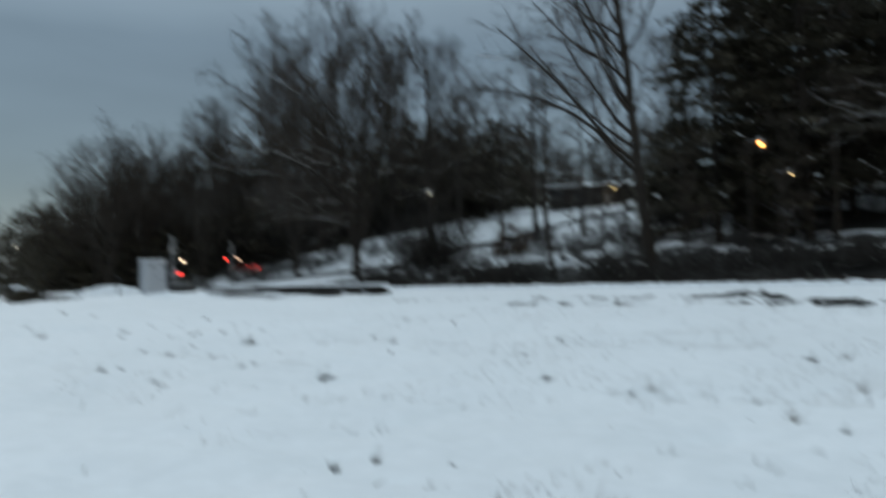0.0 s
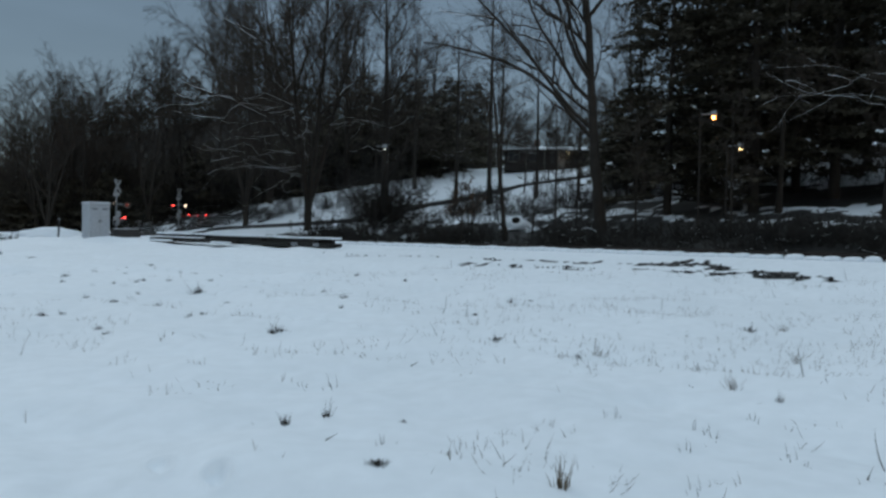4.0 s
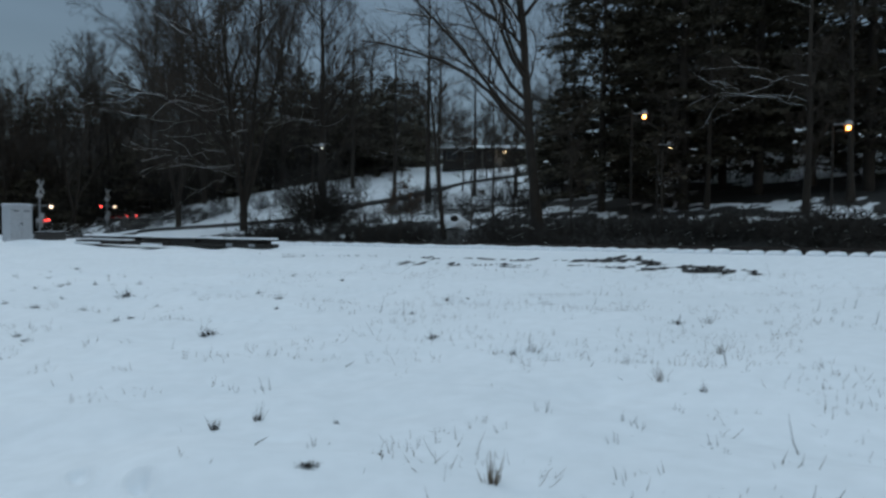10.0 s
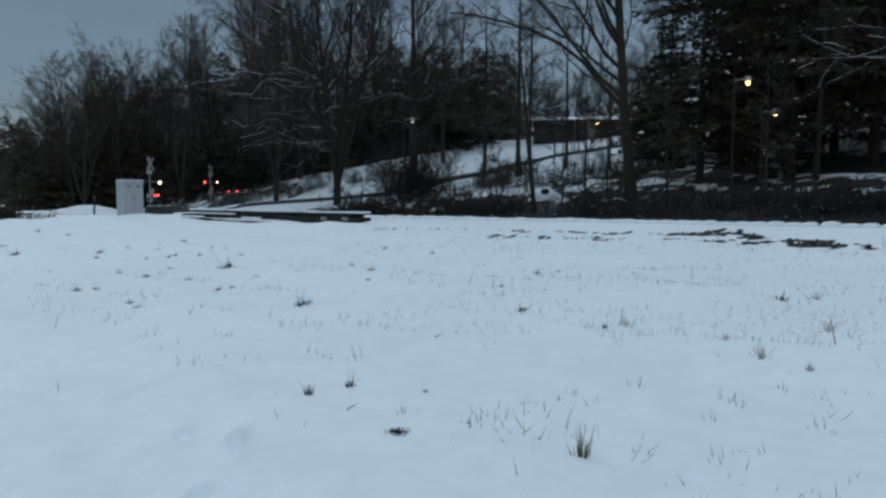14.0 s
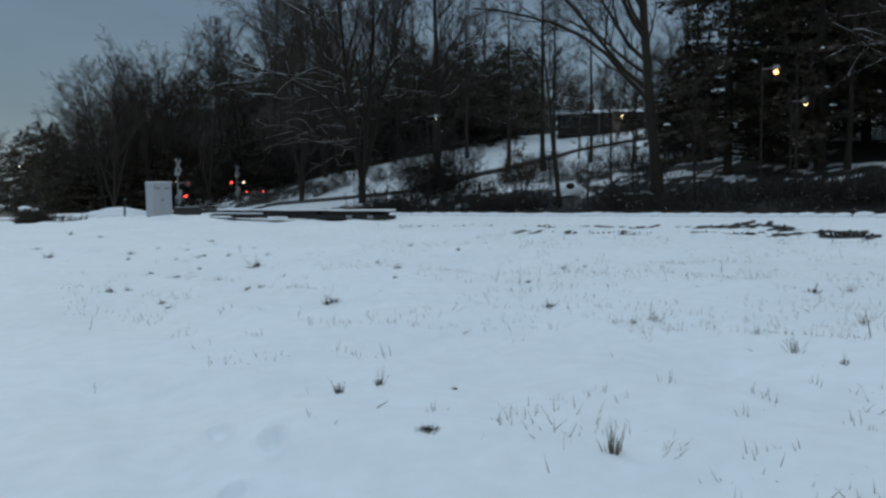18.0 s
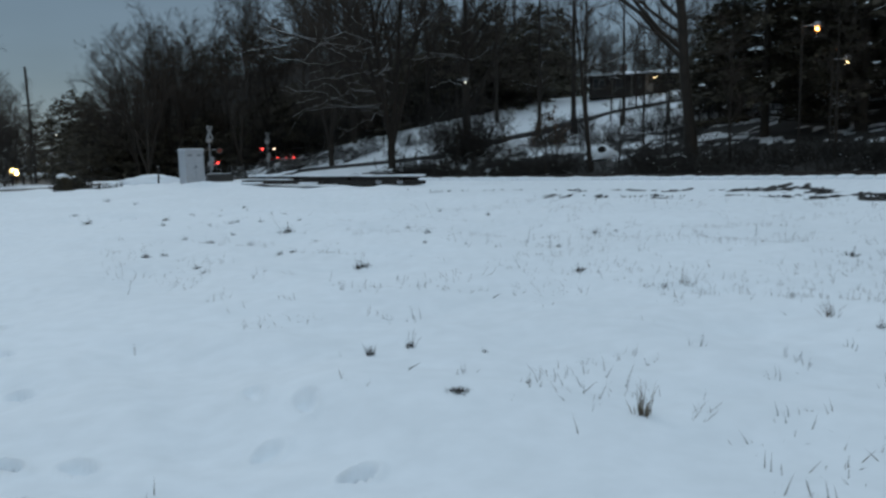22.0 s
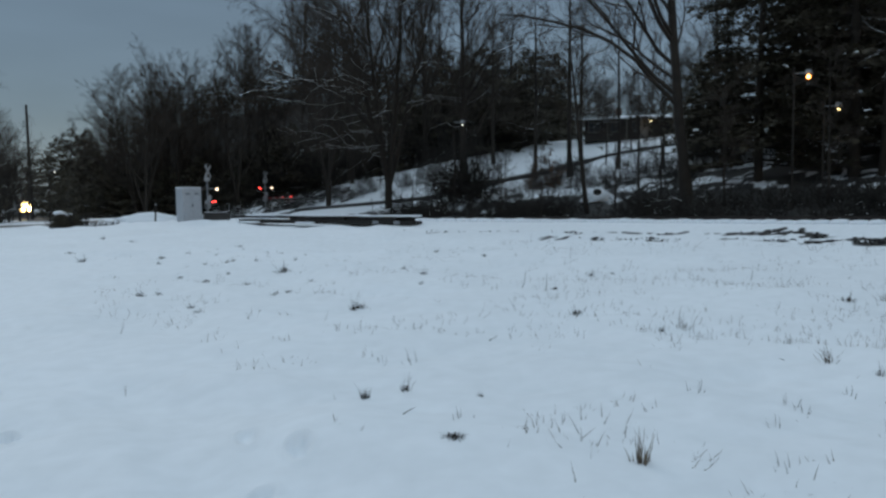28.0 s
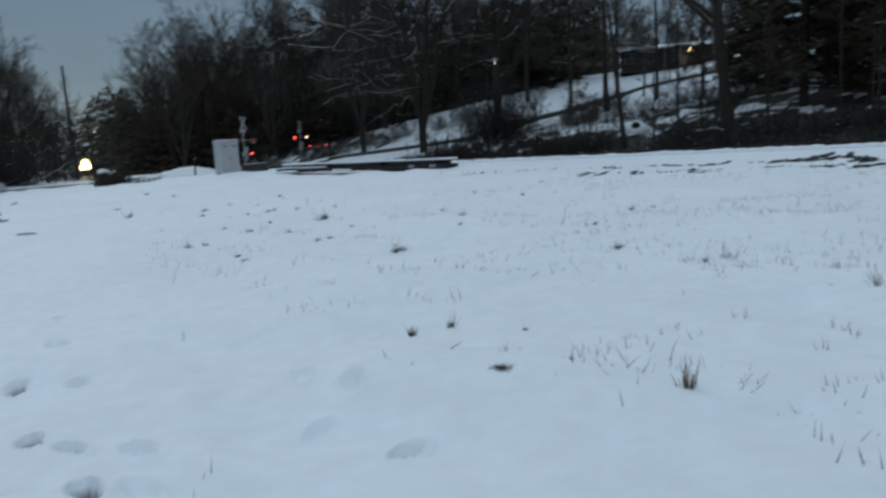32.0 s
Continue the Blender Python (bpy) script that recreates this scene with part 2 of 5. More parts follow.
def box(sx, sy, sz, m=None, bevel=0.0, bm=None):
    """A box of that size, its base at z 0 in m."""
    bm = bm or bmesh.new()
    got = bmesh.ops.create_cube(bm, size=1.0, matrix=(m or Matrix()) @ pose(0, 0, sz / 2) @ Matrix.Diagonal((sx, sy, sz, 1)))
    if bevel:
        edges = list({e for v in got["verts"] for e in v.link_edges})
        bmesh.ops.bevel(bm, geom=edges, offset=bevel, segments=2, affect="EDGES", profile=0.6)
    return bm


def rod(r, h, m=None, r2=None, sides=12, bm=None):
    """A cylinder or cone along z from 0 to h in m."""
    bm = bm or bmesh.new()
    bmesh.ops.create_cone(bm, cap_ends=True, segments=sides, radius1=r, radius2=r if r2 is None else r2, depth=h, matrix=(m or Matrix()) @ pose(0, 0, h / 2))
    return bm


def ball(r, m=None, bm=None, cuts=2):
    bm = bm or bmesh.new()
    bmesh.ops.create_icosphere(bm, subdivisions=cuts, radius=r, matrix=m or Matrix())
    return bm


def loft(profile, thick, m=None, bm=None, bevel=0.0):
    """A side outline (x, z points) drawn out to a thickness along y, centred."""
    bm = bm or bmesh.new()
    m = m or Matrix()
    near = [bm.verts.new(m @ Vector((x, -thick / 2, z))) for x, z in profile]
    face = bm.faces.new(near)
    got = bmesh.ops.extrude_face_region(bm, geom=[face])
    moved = [v for v in got["geom"] if isinstance(v, bmesh.types.BMVert)]
    bmesh.ops.translate(bm, verts=moved, vec=(m.to_3x3() @ Vector((0, thick, 0))))
    bmesh.ops.recalc_face_normals(bm, faces=bm.faces)
    if bevel:
        bmesh.ops.bevel(bm, geom=[e for e in bm.edges if e.calc_face_angle(0) > 0.5], offset=bevel, segments=2, affect="EDGES", profile=0.6)
    return bm


def hash_noise(x, y, seed=0):
    """Smooth value noise on arrays, from 0 to 1."""
    xi, yi = np.floor(x), np.floor(y)
    fx, fy = x - xi, y - yi
    fx, fy = fx * fx * (3 - 2 * fx), fy * fy * (3 - 2 * fy)

    def corner(a, b):
        v = np.sin(a * 127.1 + b * 311.7 + seed * 74.7) * 43758.5453
        return v - np.floor(v)
    top = corner(xi, yi) * (1 - fx) + corner(xi + 1, yi) * fx
    low = corner(xi, yi + 1) * (1 - fx) + corner(xi + 1, yi + 1) * fx
    return top * (1 - fy) + low * fy


def step(a, b, x):
    k = np.clip((x - a) / (b - a), 0, 1)
    return k * k * (3 - 2 * k)


# ---- the lie of the land: a track crosses in front, s runs along it, q across it ----
TRACK_TURN = 40.5
SU, CU = math.sin(radians(TRACK_TURN)), math.cos(radians(TRACK_TURN))
TRACK_Q = 23.0


def sq(x, y):
    return -SU * x + CU * y, CU * x + SU * y


def xy(s, q):
    return -SU * s + CU * q, CU * s + SU * q


def tie_top(s):
    return 0.93 - 0.0096 * s


def road_side(az):
    """How far off the far side of the hill road lies, by the way one looks."""
    return np.interp(az, [-18.6, -15.2, -10, -3.8, -0.2, 4.3, 7.5, 14], [75, 78, 68.5, 63, 69.5, 71.5, 74, 74])


def ground(x, y):
    """Height of the ground, before the fine relief of the snow. Takes arrays or numbers."""
    x, y = np.asarray(x, float), np.asarray(y, float)
    s, q = sq(x, y)
    tt = tie_top(s)
    near = 0.5 * np.clip(q / 20, 0, 1) ** 1.2
    low = np.maximum(tt - 0.35, -6) * step(0, 18, q) - 0.6 * step(55, 140, s) * (1 - step(0, 18, q))
    field = near + (low - near) * step(52, 90, s)
    field = field + 0.36 * np.exp(-(((x + 18.5) / 7) ** 2 + ((y - 42.5) / 5) ** 2))
    z = field + (tt - 0.015 - field) * step(19.6, 21.5, q)
    hill = np.interp(q, [24.4, 26.4, 28.2, 30.5, 33, 39, 47, 66, 74, 95, 140, 600], [-0.03, -0.75, -0.6, 0.3, 0.9, 2.1, 3.5, 7.9, 8.4, 12.5, 22, 40])
    gentle = 1 - 0.72 * step(58, 96, s) - 0.2 * step(80, 140, s)
    behind = tt + np.where(hill > 0, hill * gentle, hill)
    behind = np.where(s > 90, np.maximum(behind, tt - 0.5), behind)
    r, az = np.hypot(x, y), np.degrees(np.arctan2(x, np.maximum(y, 1e-6)))
    lift = np.interp(az, [-32.4, -31.2, -28, -24, -16, -6, 3.0, 6.8], [0, 1.8, 3.3, 6.0, 7.9, 8.2, 6.8, 3.5])
    ridge = EYE + 150 * np.tan(np.radians(lift)) - 1.0
    behind = np.where((az > -32.4) & (az < 6.8), np.maximum(behind, tt + (ridge - tt) * step(110, 148, r)), behind)
    rise = np.interp(az, [-20, -18, -14.6, -10.8, -7.3, -3.7, -0.8, 4.3, 7.5, 11, 14.5, 19], [-0.3, 0.35, 1.0, 1.7, 2.42, 3.14, 3.65, 4.55, 4.65, 4.65, 4.6, 3.0])
    foot = road_side(az)
    top = EYE + (foot + 15) * np.tan(np.radians(rise))
    bank = behind + (top - behind) * step(0, 15, r - foot)
    behind = np.where((az > -20) & (az < 19) & (r < 150), np.maximum(behind, bank), behind)
    return np.where(q > 24.2, behind, z)


def spot(az, r):
    """The place on the ground r metres off, az degrees to the right of straight ahead."""
    x, y = r * math.sin(radians(az)), r * math.cos(radians(az))
    return x, y, float(ground(x, y))

# ---- ground: one sheet, fine underfoot and coarse towards the horizon ----
FOOTPRINTS = [(-3.97, 4.81, -38, 0.11), (-2.95, 3.6, -42, 0.13), (-4.24, 5.69, -55, 0.085), (-3.45, 4.79, -60, 0.055), (-2.6, 3.46, -58, 0.09), (-2.18, 2.95, -55, 0.12), (-2.19, 3.46, -65, 0.045), (-1.61, 4.53, -25, 0.03), (-1.2, 4.3, -20, 0.05), (-1.28, 3.73, 10, 0.035), (-0.7, 3.38, 25, 0.078), (-1.92, 2.99, -60, 0.03), (-4.87, 6.68, -50, 0.04), (-5.98, 8.88, -45, 0.05), (-4.86, 6.69, -48, 0.05), (-5.16, 5.88, -60, 0.04)]
TOE_LINES = [  # shaded gaps painted dark at the shoulder's foot: s and q of the line, its half width, start, end, how sparse, the broadest place and its reach
    (([4, 7, 8.2, 9, 11, 14, 16], [19.4, 19.0, 19.35, 18.65, 18.4, 17.35, 17.0]), 0.75, 6.6, 16.5, 0.42, 8.6, 1.9),
    (([10.6, 12, 13.6, 16.2, 18.5, 20.3, 22.6, 27], [20.2, 20.1, 19.7, 19.2, 18.5, 18.0, 17.2, 17.0]), 0.65, 9.8, 26, 0.43, 10.9, 0.5),
]
BARE_STRIPS = [(-9.75, 11.23, 0.79, 0.2, 110), (-12.03, 15.83, 0.31, 0.16, 16), (-16.64, 18.99, 0.5, 0.2, -20), (-17.35, 20.59, 0.23, 0.16, 26), (-17.47, 21.46, 0.9, 0.2, 116), (-19.96, 24.45, 2.5, 0.22, 123), (-24.0, 29.03, 1.16, 0.3, -2), (-23.86, 30.66, 2.09, 0.15, 119), (-32.82, 37.83, 1.0, 0.25, 97), (-25.12, 28.48, 0.22, 0.25, 90), (-13.62, 15.68, 0.13, 0.08, 86), (-28.55, 35.59, 0.56, 0.2, -24)]


def bare_and_shade(x, y):
    """Where soil, stones, litter and painted shade darken the snow, from 0 to 1."""
    s, q = sq(x, y)
    rough = hash_noise(x * 1.7, y * 1.7, 3) * 0.6 + hash_noise(x * 5.1, y * 5.1, 4) * 0.4
    patchy = hash_noise(s * 0.3, q * 1.6, 5) * 0.6 + hash_noise(s * 0.09, q * 0.3, 6) * 0.4
    # Dark dashes paint the shaded gaps between snow lumps as bare ground.
    toe = np.zeros_like(x)
    for line, wide, start, end, most, heart, swell in TOE_LINES:
        off = q - np.interp(s, *line) + (hash_noise(s * 1.6, q * 0.0, 64) - 0.5) * 0.5
        off = off + (hash_noise(s * 5.5, q * 1.0, 65) - 0.5) * 0.35
        dash = hash_noise(s * 1.5, q * 1.4, 61 + wide) * 0.5 + hash_noise(s * 4.4, q * 4.0, 62) * 0.5
        near = np.exp(-((s - heart) / swell) ** 2)
        thick = wide * (0.45 + 0.65 * near)
        inside = step(1.0, 0.8, np.abs(off) / thick + (rough - 0.5) * 2.2) * step(0.34, 0.44, hash_noise(s * 2.8, q * 1.1, 66) * 0.6 + hash_noise(s * 7.0, q * 2.0, 67) * 0.4)
        toe = np.maximum(toe, inside * step(most, most + 0.04, dash + 0.3 * near) * step(start - 1, start, s) * step(end + 1, end, s))
    ditch = step(24.05, 24.3, q) * step(31.6, 30.2, q) * step(75, 55, s)
    wood_floor = step(29, 31, q) * (0.78 + 0.2 * step(30, 8, s) * step(52, 46, q)) * step(60, 42, q)
    wood_floor = np.maximum(wood_floor, step(60, 90, s) * step(26, 30, q) * 0.5)
    r, az = np.hypot(x, y), np.degrees(np.arctan2(x, np.maximum(y, 1e-6)))
    past = r - road_side(az)
    clear = np.exp(-(((x - 6) / 17) ** 2 + ((y - 74) / 17) ** 2) * 1.1)
    yard = step(-3.5, 0.5, az) * step(16, 13, az) * step(-12, -4, past) * step(17, 14, past)
    dusted = step(-20, -17, az) * step(0.5, -3, az) * step(-16, -12, past) * step(15, 11, past)
    tussocks = hash_noise(az * 1.7, past * 0.55, 71) * 0.55 + hash_noise(az * 5.0, past * 1.4, 72) * 0.45
    dusted = dusted * (1 - 0.95 * step(0.33, 0.45, tussocks + 0.012 * past + 0.09 * step(-11, -7, az)) * step(0.5, 3, past))
    wood_floor = wood_floor * (1 - np.clip(np.maximum.reduce([clear * 1.8, yard, dusted]), 0, 0.97))
    # Snow under the pines broken by dark ground, which paints in their shade.
    shade_stripes = hash_noise(s * 0.55, q * 0.9, 15) * 0.5 + hash_noise(s * 1.7, q * 2.4, 16) * 0.5
    shelf = np.exp(-((q - 37.6) / 3.0) ** 2) * (0.45 + 0.55 * step(24, 12, s))
    wood_floor = wood_floor * (1 - np.clip(1.3 * shelf, 0, 1) * step(0.5, 0.6, shade_stripes) * step(34, 27, s) * 0.9)
    litter = step(0.06, 0.2, wood_floor - (hash_noise(x * 0.55, y * 0.55, 11) * 0.55 + rough * 0.4))
    far = step(103, 114, np.hypot(x, y)) * step(5, 25, q)
    bare = np.maximum.reduce([toe, ditch, litter, far])
    for px, py, length, width, turn in BARE_STRIPS:
        c, d = math.cos(radians(turn)), math.sin(radians(turn))
        u, v = (x - px) * c + (y - py) * d, -(x - px) * d + (y - py) * c
        v = v + 0.12 * np.sin(u * 2.3 + px)
        bare = np.maximum(bare, step(1.0, 0.7, (u / length) ** 2 + (v / width) ** 2 + (rough - 0.5) * 0.9))
    return bare


def snow_relief(x, y):
    s, q = sq(x, y)
    open_field = step(20.4, 18.6, q)
    soft = (hash_noise(x * 0.7 + 0.35 * y, y * 1.1, 21) - 0.5) * 0.17 + (hash_noise(x * 1.9, y * 2.7, 22) - 0.5) * 0.05
    along, across = x * 0.86 - y * 0.5, x * 0.5 + y * 0.86
    across = across + (hash_noise(along * 0.35, across * 0.35, 29) - 0.5) * 1.2
    soft = soft + (hash_noise(along * 0.24, across * 1.25, 27) - 0.5) * 0.17 + (hash_noise(along * 0.7, across * 3.4, 28) - 0.5) * 0.035
    drift = (hash_noise(s * 0.9, q * 2.6, 23) - 0.5) * 0.05 + (hash_noise(s * 2.2, q * 6.0, 24) - 0.5) * 0.008
    lumps = (hash_noise(x * 0.8, y * 0.8, 25) - 0.5) * 0.22 + (hash_noise(x * 2.5, y * 2.5, 26) - 0.5) * 0.16
    return (soft + drift) * open_field + lumps * step(25, 29, q)


def build_ground():
    inner = np.linspace(-58, 58, 310)
    outer = np.linspace(58, 302, 40)[1:-1]
    angle = np.radians(np.concatenate([inner, outer]))
    far_steps = 37 * 1.018 ** np.arange(102)
    radius = np.concatenate([[0.02, 0.4], np.linspace(0.8, 2.8, 30)[:-1], np.arange(2.8, 7.2, 0.04), 7.2 * 1.0165 ** np.arange(45), np.arange(15.0, 28, 0.09), np.arange(28, 37, 0.24), far_steps, [260, 300, 380, 520, 760, 1200, 2000, 3500]])
    rr, aa = np.meshgrid(radius, angle, indexing="ij")
    x, y = rr * np.sin(aa), rr * np.cos(aa)
    z = ground(x, y) + snow_relief(x, y) * step(1500, 60, rr)
    bare = bare_and_shade(x, y) * step(900, 400, rr)
    for px, py, turn, deep in FOOTPRINTS:
        c, d = math.sin(radians(turn)), math.cos(radians(turn))
        u, v = (x - px) * c + (y - py) * d, (x - px) * d - (y - py) * c
        dist = np.sqrt((u / 0.118) ** 2 + (v / (0.058 + 0.014 * np.clip(u / 0.15, -1, 1))) ** 2)
        hole = step(1.25, 0.72, dist)
        z = z - hole * deep * 1.0 + 0.02 * np.exp(-((dist - 1.45) / 0.25) ** 2)
        bare = np.maximum(bare, step(1.25, 0.8, dist) * np.clip((deep - 0.035) * 10, 0, 0.9))
    z = z - bare * 0.02
    n, k = rr.shape
    verts = np.stack([x, y, z], -1).reshape(-1, 3)
    i, j = np.meshgrid(np.arange(n - 1), np.arange(k), indexing="ij")
    a, b = i * k + j, i * k + (j + 1) % k
    faces = np.stack([a, a + k, b + k, b], -1).reshape(-1, 4)
    me = bpy.data.meshes.new("ground")
    me.vertices.add(len(verts))
    me.vertices.foreach_set("co", verts.ravel())
    me.loops.add(faces.size)
    me.loops.foreach_set("vertex_index", faces.ravel())
    me.polygons.add(len(faces))
    me.polygons.foreach_set("loop_start", np.arange(0, faces.size, 4))
    me.polygons.foreach_set("loop_total", np.full(len(faces), 4))
    me.update(calc_edges=True)
    me.polygons.foreach_set("use_smooth", [True] * len(faces))
    cover = me.attributes.new("bare", "FLOAT", "POINT")
    cover.data.foreach_set("value", bare.ravel())
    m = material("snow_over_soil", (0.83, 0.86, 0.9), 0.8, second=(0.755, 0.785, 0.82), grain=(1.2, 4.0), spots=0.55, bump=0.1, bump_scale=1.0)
    nodes, links = m.node_tree.nodes, m.node_tree.links
    bsdf = nodes["Principled BSDF"]
    snow_colour = bsdf.inputs["Base Color"].links[0].from_socket
    attribute, soil, soil_shade_ramp, blend = nodes.new("ShaderNodeAttribute"), nodes.new("ShaderNodeTexNoise"), nodes.new("ShaderNodeValToRGB"), nodes.new("ShaderNodeMix")
    attribute.attribute_name = "bare"
    soil.inputs["Scale"].default_value, soil.inputs["Detail"].default_value = 5.0, 8.0
    place = nodes.new("ShaderNodeTexCoord")
    links.new(place.outputs["Object"], soil.inputs["Vector"])
    links.new(soil.outputs["Fac"], soil_shade_ramp.inputs[0])
    # Near black: the recess shade at the shoulder is part of this colour.
    soil_shade_ramp.color_ramp.elements[0].position, soil_shade_ramp.color_ramp.elements[0].color = 0.3, (0.009, 0.009, 0.009, 1)
    soil_shade_ramp.color_ramp.elements[1].position, soil_shade_ramp.color_ramp.elements[1].color = 0.75, (0.03, 0.027, 0.024, 1)
    blend.data_type = "RGBA"
    edge = nodes.new("ShaderNodeMapRange")
    edge.inputs["From Min"].default_value, edge.inputs["From Max"].default_value = 0.25, 0.7
    links.new(attribute.outputs["Fac"], edge.inputs["Value"])
    links.new(edge.outputs[0], blend.inputs["Factor"])
    links.new(snow_colour, blend.inputs["A"])
    links.new(soil_shade_ramp.outputs[0], blend.inputs["B"])
    links.new(blend.outputs["Result"], bsdf.inputs["Base Color"])
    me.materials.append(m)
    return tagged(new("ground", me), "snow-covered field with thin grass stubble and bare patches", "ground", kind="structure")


build_ground()

# ---- bare trees, pines and brush: polylines drawn out to tapered tubes ----


def unit(v):
    return v / np.maximum(np.linalg.norm(v, axis=-1, keepdims=True), 1e-9)


def tubes(lines, radii, sides):
    """Tapered tubes along polylines: (n, k, 3) points and (n, k) radii, to vertices and faces."""
    n, k, _ = lines.shape
    along = unit(np.gradient(lines, axis=1))
    guide = np.where(np.abs(along[..., 2:3]) > 0.9, np.array([1.0, 0, 0]), np.array([0, 0, 1.0]))
    side = unit(np.cross(along, guide))
    over = np.cross(side, along)
    turn = np.arange(sides) * 2 * np.pi / sides
    ring = side[:, :, None] * np.cos(turn)[None, None, :, None] + over[:, :, None] * np.sin(turn)[None, None, :, None]
    verts = (lines[:, :, None] + ring * radii[:, :, None, None]).reshape(-1, 3)
    i, j, c = np.meshgrid(np.arange(n), np.arange(k - 1), np.arange(sides), indexing="ij")
    a, b = (i * k + j) * sides + c, (i * k + j) * sides + (c + 1) % sides
    return verts, np.stack([a, b, b + sides, a + sides], -1).reshape(-1, 4)


def mesh_of(name, pieces, mat):
    """One mesh of several (vertices, faces) pieces with three or four corners a face."""
    me = bpy.data.meshes.new(name)
    verts = np.concatenate([p[0] for p in pieces])
    start, loops, totals = 0, [], []
    for v, f in pieces:
        loops.append((f + start).ravel())
        totals.append(np.full(len(f), f.shape[1]))
        start += len(v)
    loops, totals = np.concatenate(loops), np.concatenate(totals)
    if not len(totals):
        return me
    me.vertices.add(len(verts))
    me.vertices.foreach_set("co", verts.ravel())
    me.loops.add(len(loops))
    me.loops.foreach_set("vertex_index", loops)
    me.polygons.add(len(totals))
    me.polygons.foreach_set("loop_start", np.concatenate([[0], np.cumsum(totals)[:-1]]))
    me.polygons.foreach_set("loop_total", totals)
    me.update(calc_edges=True)
    me.materials.append(mat)
    return me


def spikes(base, tip, radius):
    """Thin three-sided twigs from base to tip."""
    n = len(base)
    along = unit(tip - base)
    guide = np.where(np.abs(along[:, 2:3]) > 0.9, np.array([1.0, 0, 0]), np.array([0, 0, 1.0]))
    side = unit(np.cross(along, guide))
    over = np.cross(side, along)
    ring = [base + (side * math.cos(a) + over * math.sin(a)) * radius[:, None] for a in (0, 2.09, 4.19)]
    verts = np.stack(ring + [tip], 1).reshape(-1, 3)
    o = np.arange(n)[:, None] * 4
    return verts, np.concatenate([o + np.array([[0, 1, 3]]), o + np.array([[1, 2, 3]]), o + np.array([[2, 0, 3]])])


def sprout(rng, lines, radii, count, span, length, tilt, rise, bend, k, thin, side_bias=None):
    """Branches that leave each polyline at places within span; returns their points and radii."""
    n, kp, _ = lines.shape
    who = np.repeat(np.arange(n), count)
    m = len(who)
    t = span[0] + (span[1] - span[0]) * ((np.tile(np.arange(count), n) + rng.random(m)) / count)
    f = t * (kp - 1)
    i = np.minimum(f.astype(int), kp - 2)
    g = (f - i)[:, None]
    base = lines[who, i] * (1 - g) + lines[who, i + 1] * g
    rad = radii[who, i] * (1 - g[:, 0]) + radii[who, i + 1] * g[:, 0]
    along = unit(lines[who, i + 1] - lines[who, i])
    around = unit(rng.normal(size=(m, 3)) + (0 if side_bias is None else np.array(side_bias)))
    around = unit(around - along * np.sum(around * along, 1, keepdims=True))
    ang = np.radians(rng.normal(tilt, tilt * 0.22, m))[:, None]
    way = unit(along * np.cos(ang) + around * np.sin(ang) + np.array([0, 0, rise]))
    size = np.linalg.norm(np.diff(lines, axis=1), axis=2).sum(1)[who]
    ln = size * length * (1.12 - 0.62 * t) * rng.uniform(0.65, 1.25, m)
    pts = [base]
    for _ in range(k - 1):
        way = unit(way + rng.normal(0, bend, (m, 3)) + np.array([0, 0, rise * 0.25]))
        pts.append(pts[-1] + way * (ln / (k - 1))[:, None])
    r0 = np.minimum(rad * 0.72, ln * thin)
    return np.stack(pts, 1), r0[:, None] * np.linspace(1, 0.28, k)[None, :]


def snow_lines(lines, radii, least, steep):
    """Ridges of snow that lie on the flatter branches."""
    along = unit(lines[:, -1] - lines[:, 0])
    keep = (np.abs(along[:, 2]) < steep) & (radii[:, 0] > least)
    p, r = lines[keep].copy(), radii[keep]
    p[..., 2] += r * 0.8
    return tubes(p, r * 0.38 + 0.004, 3)


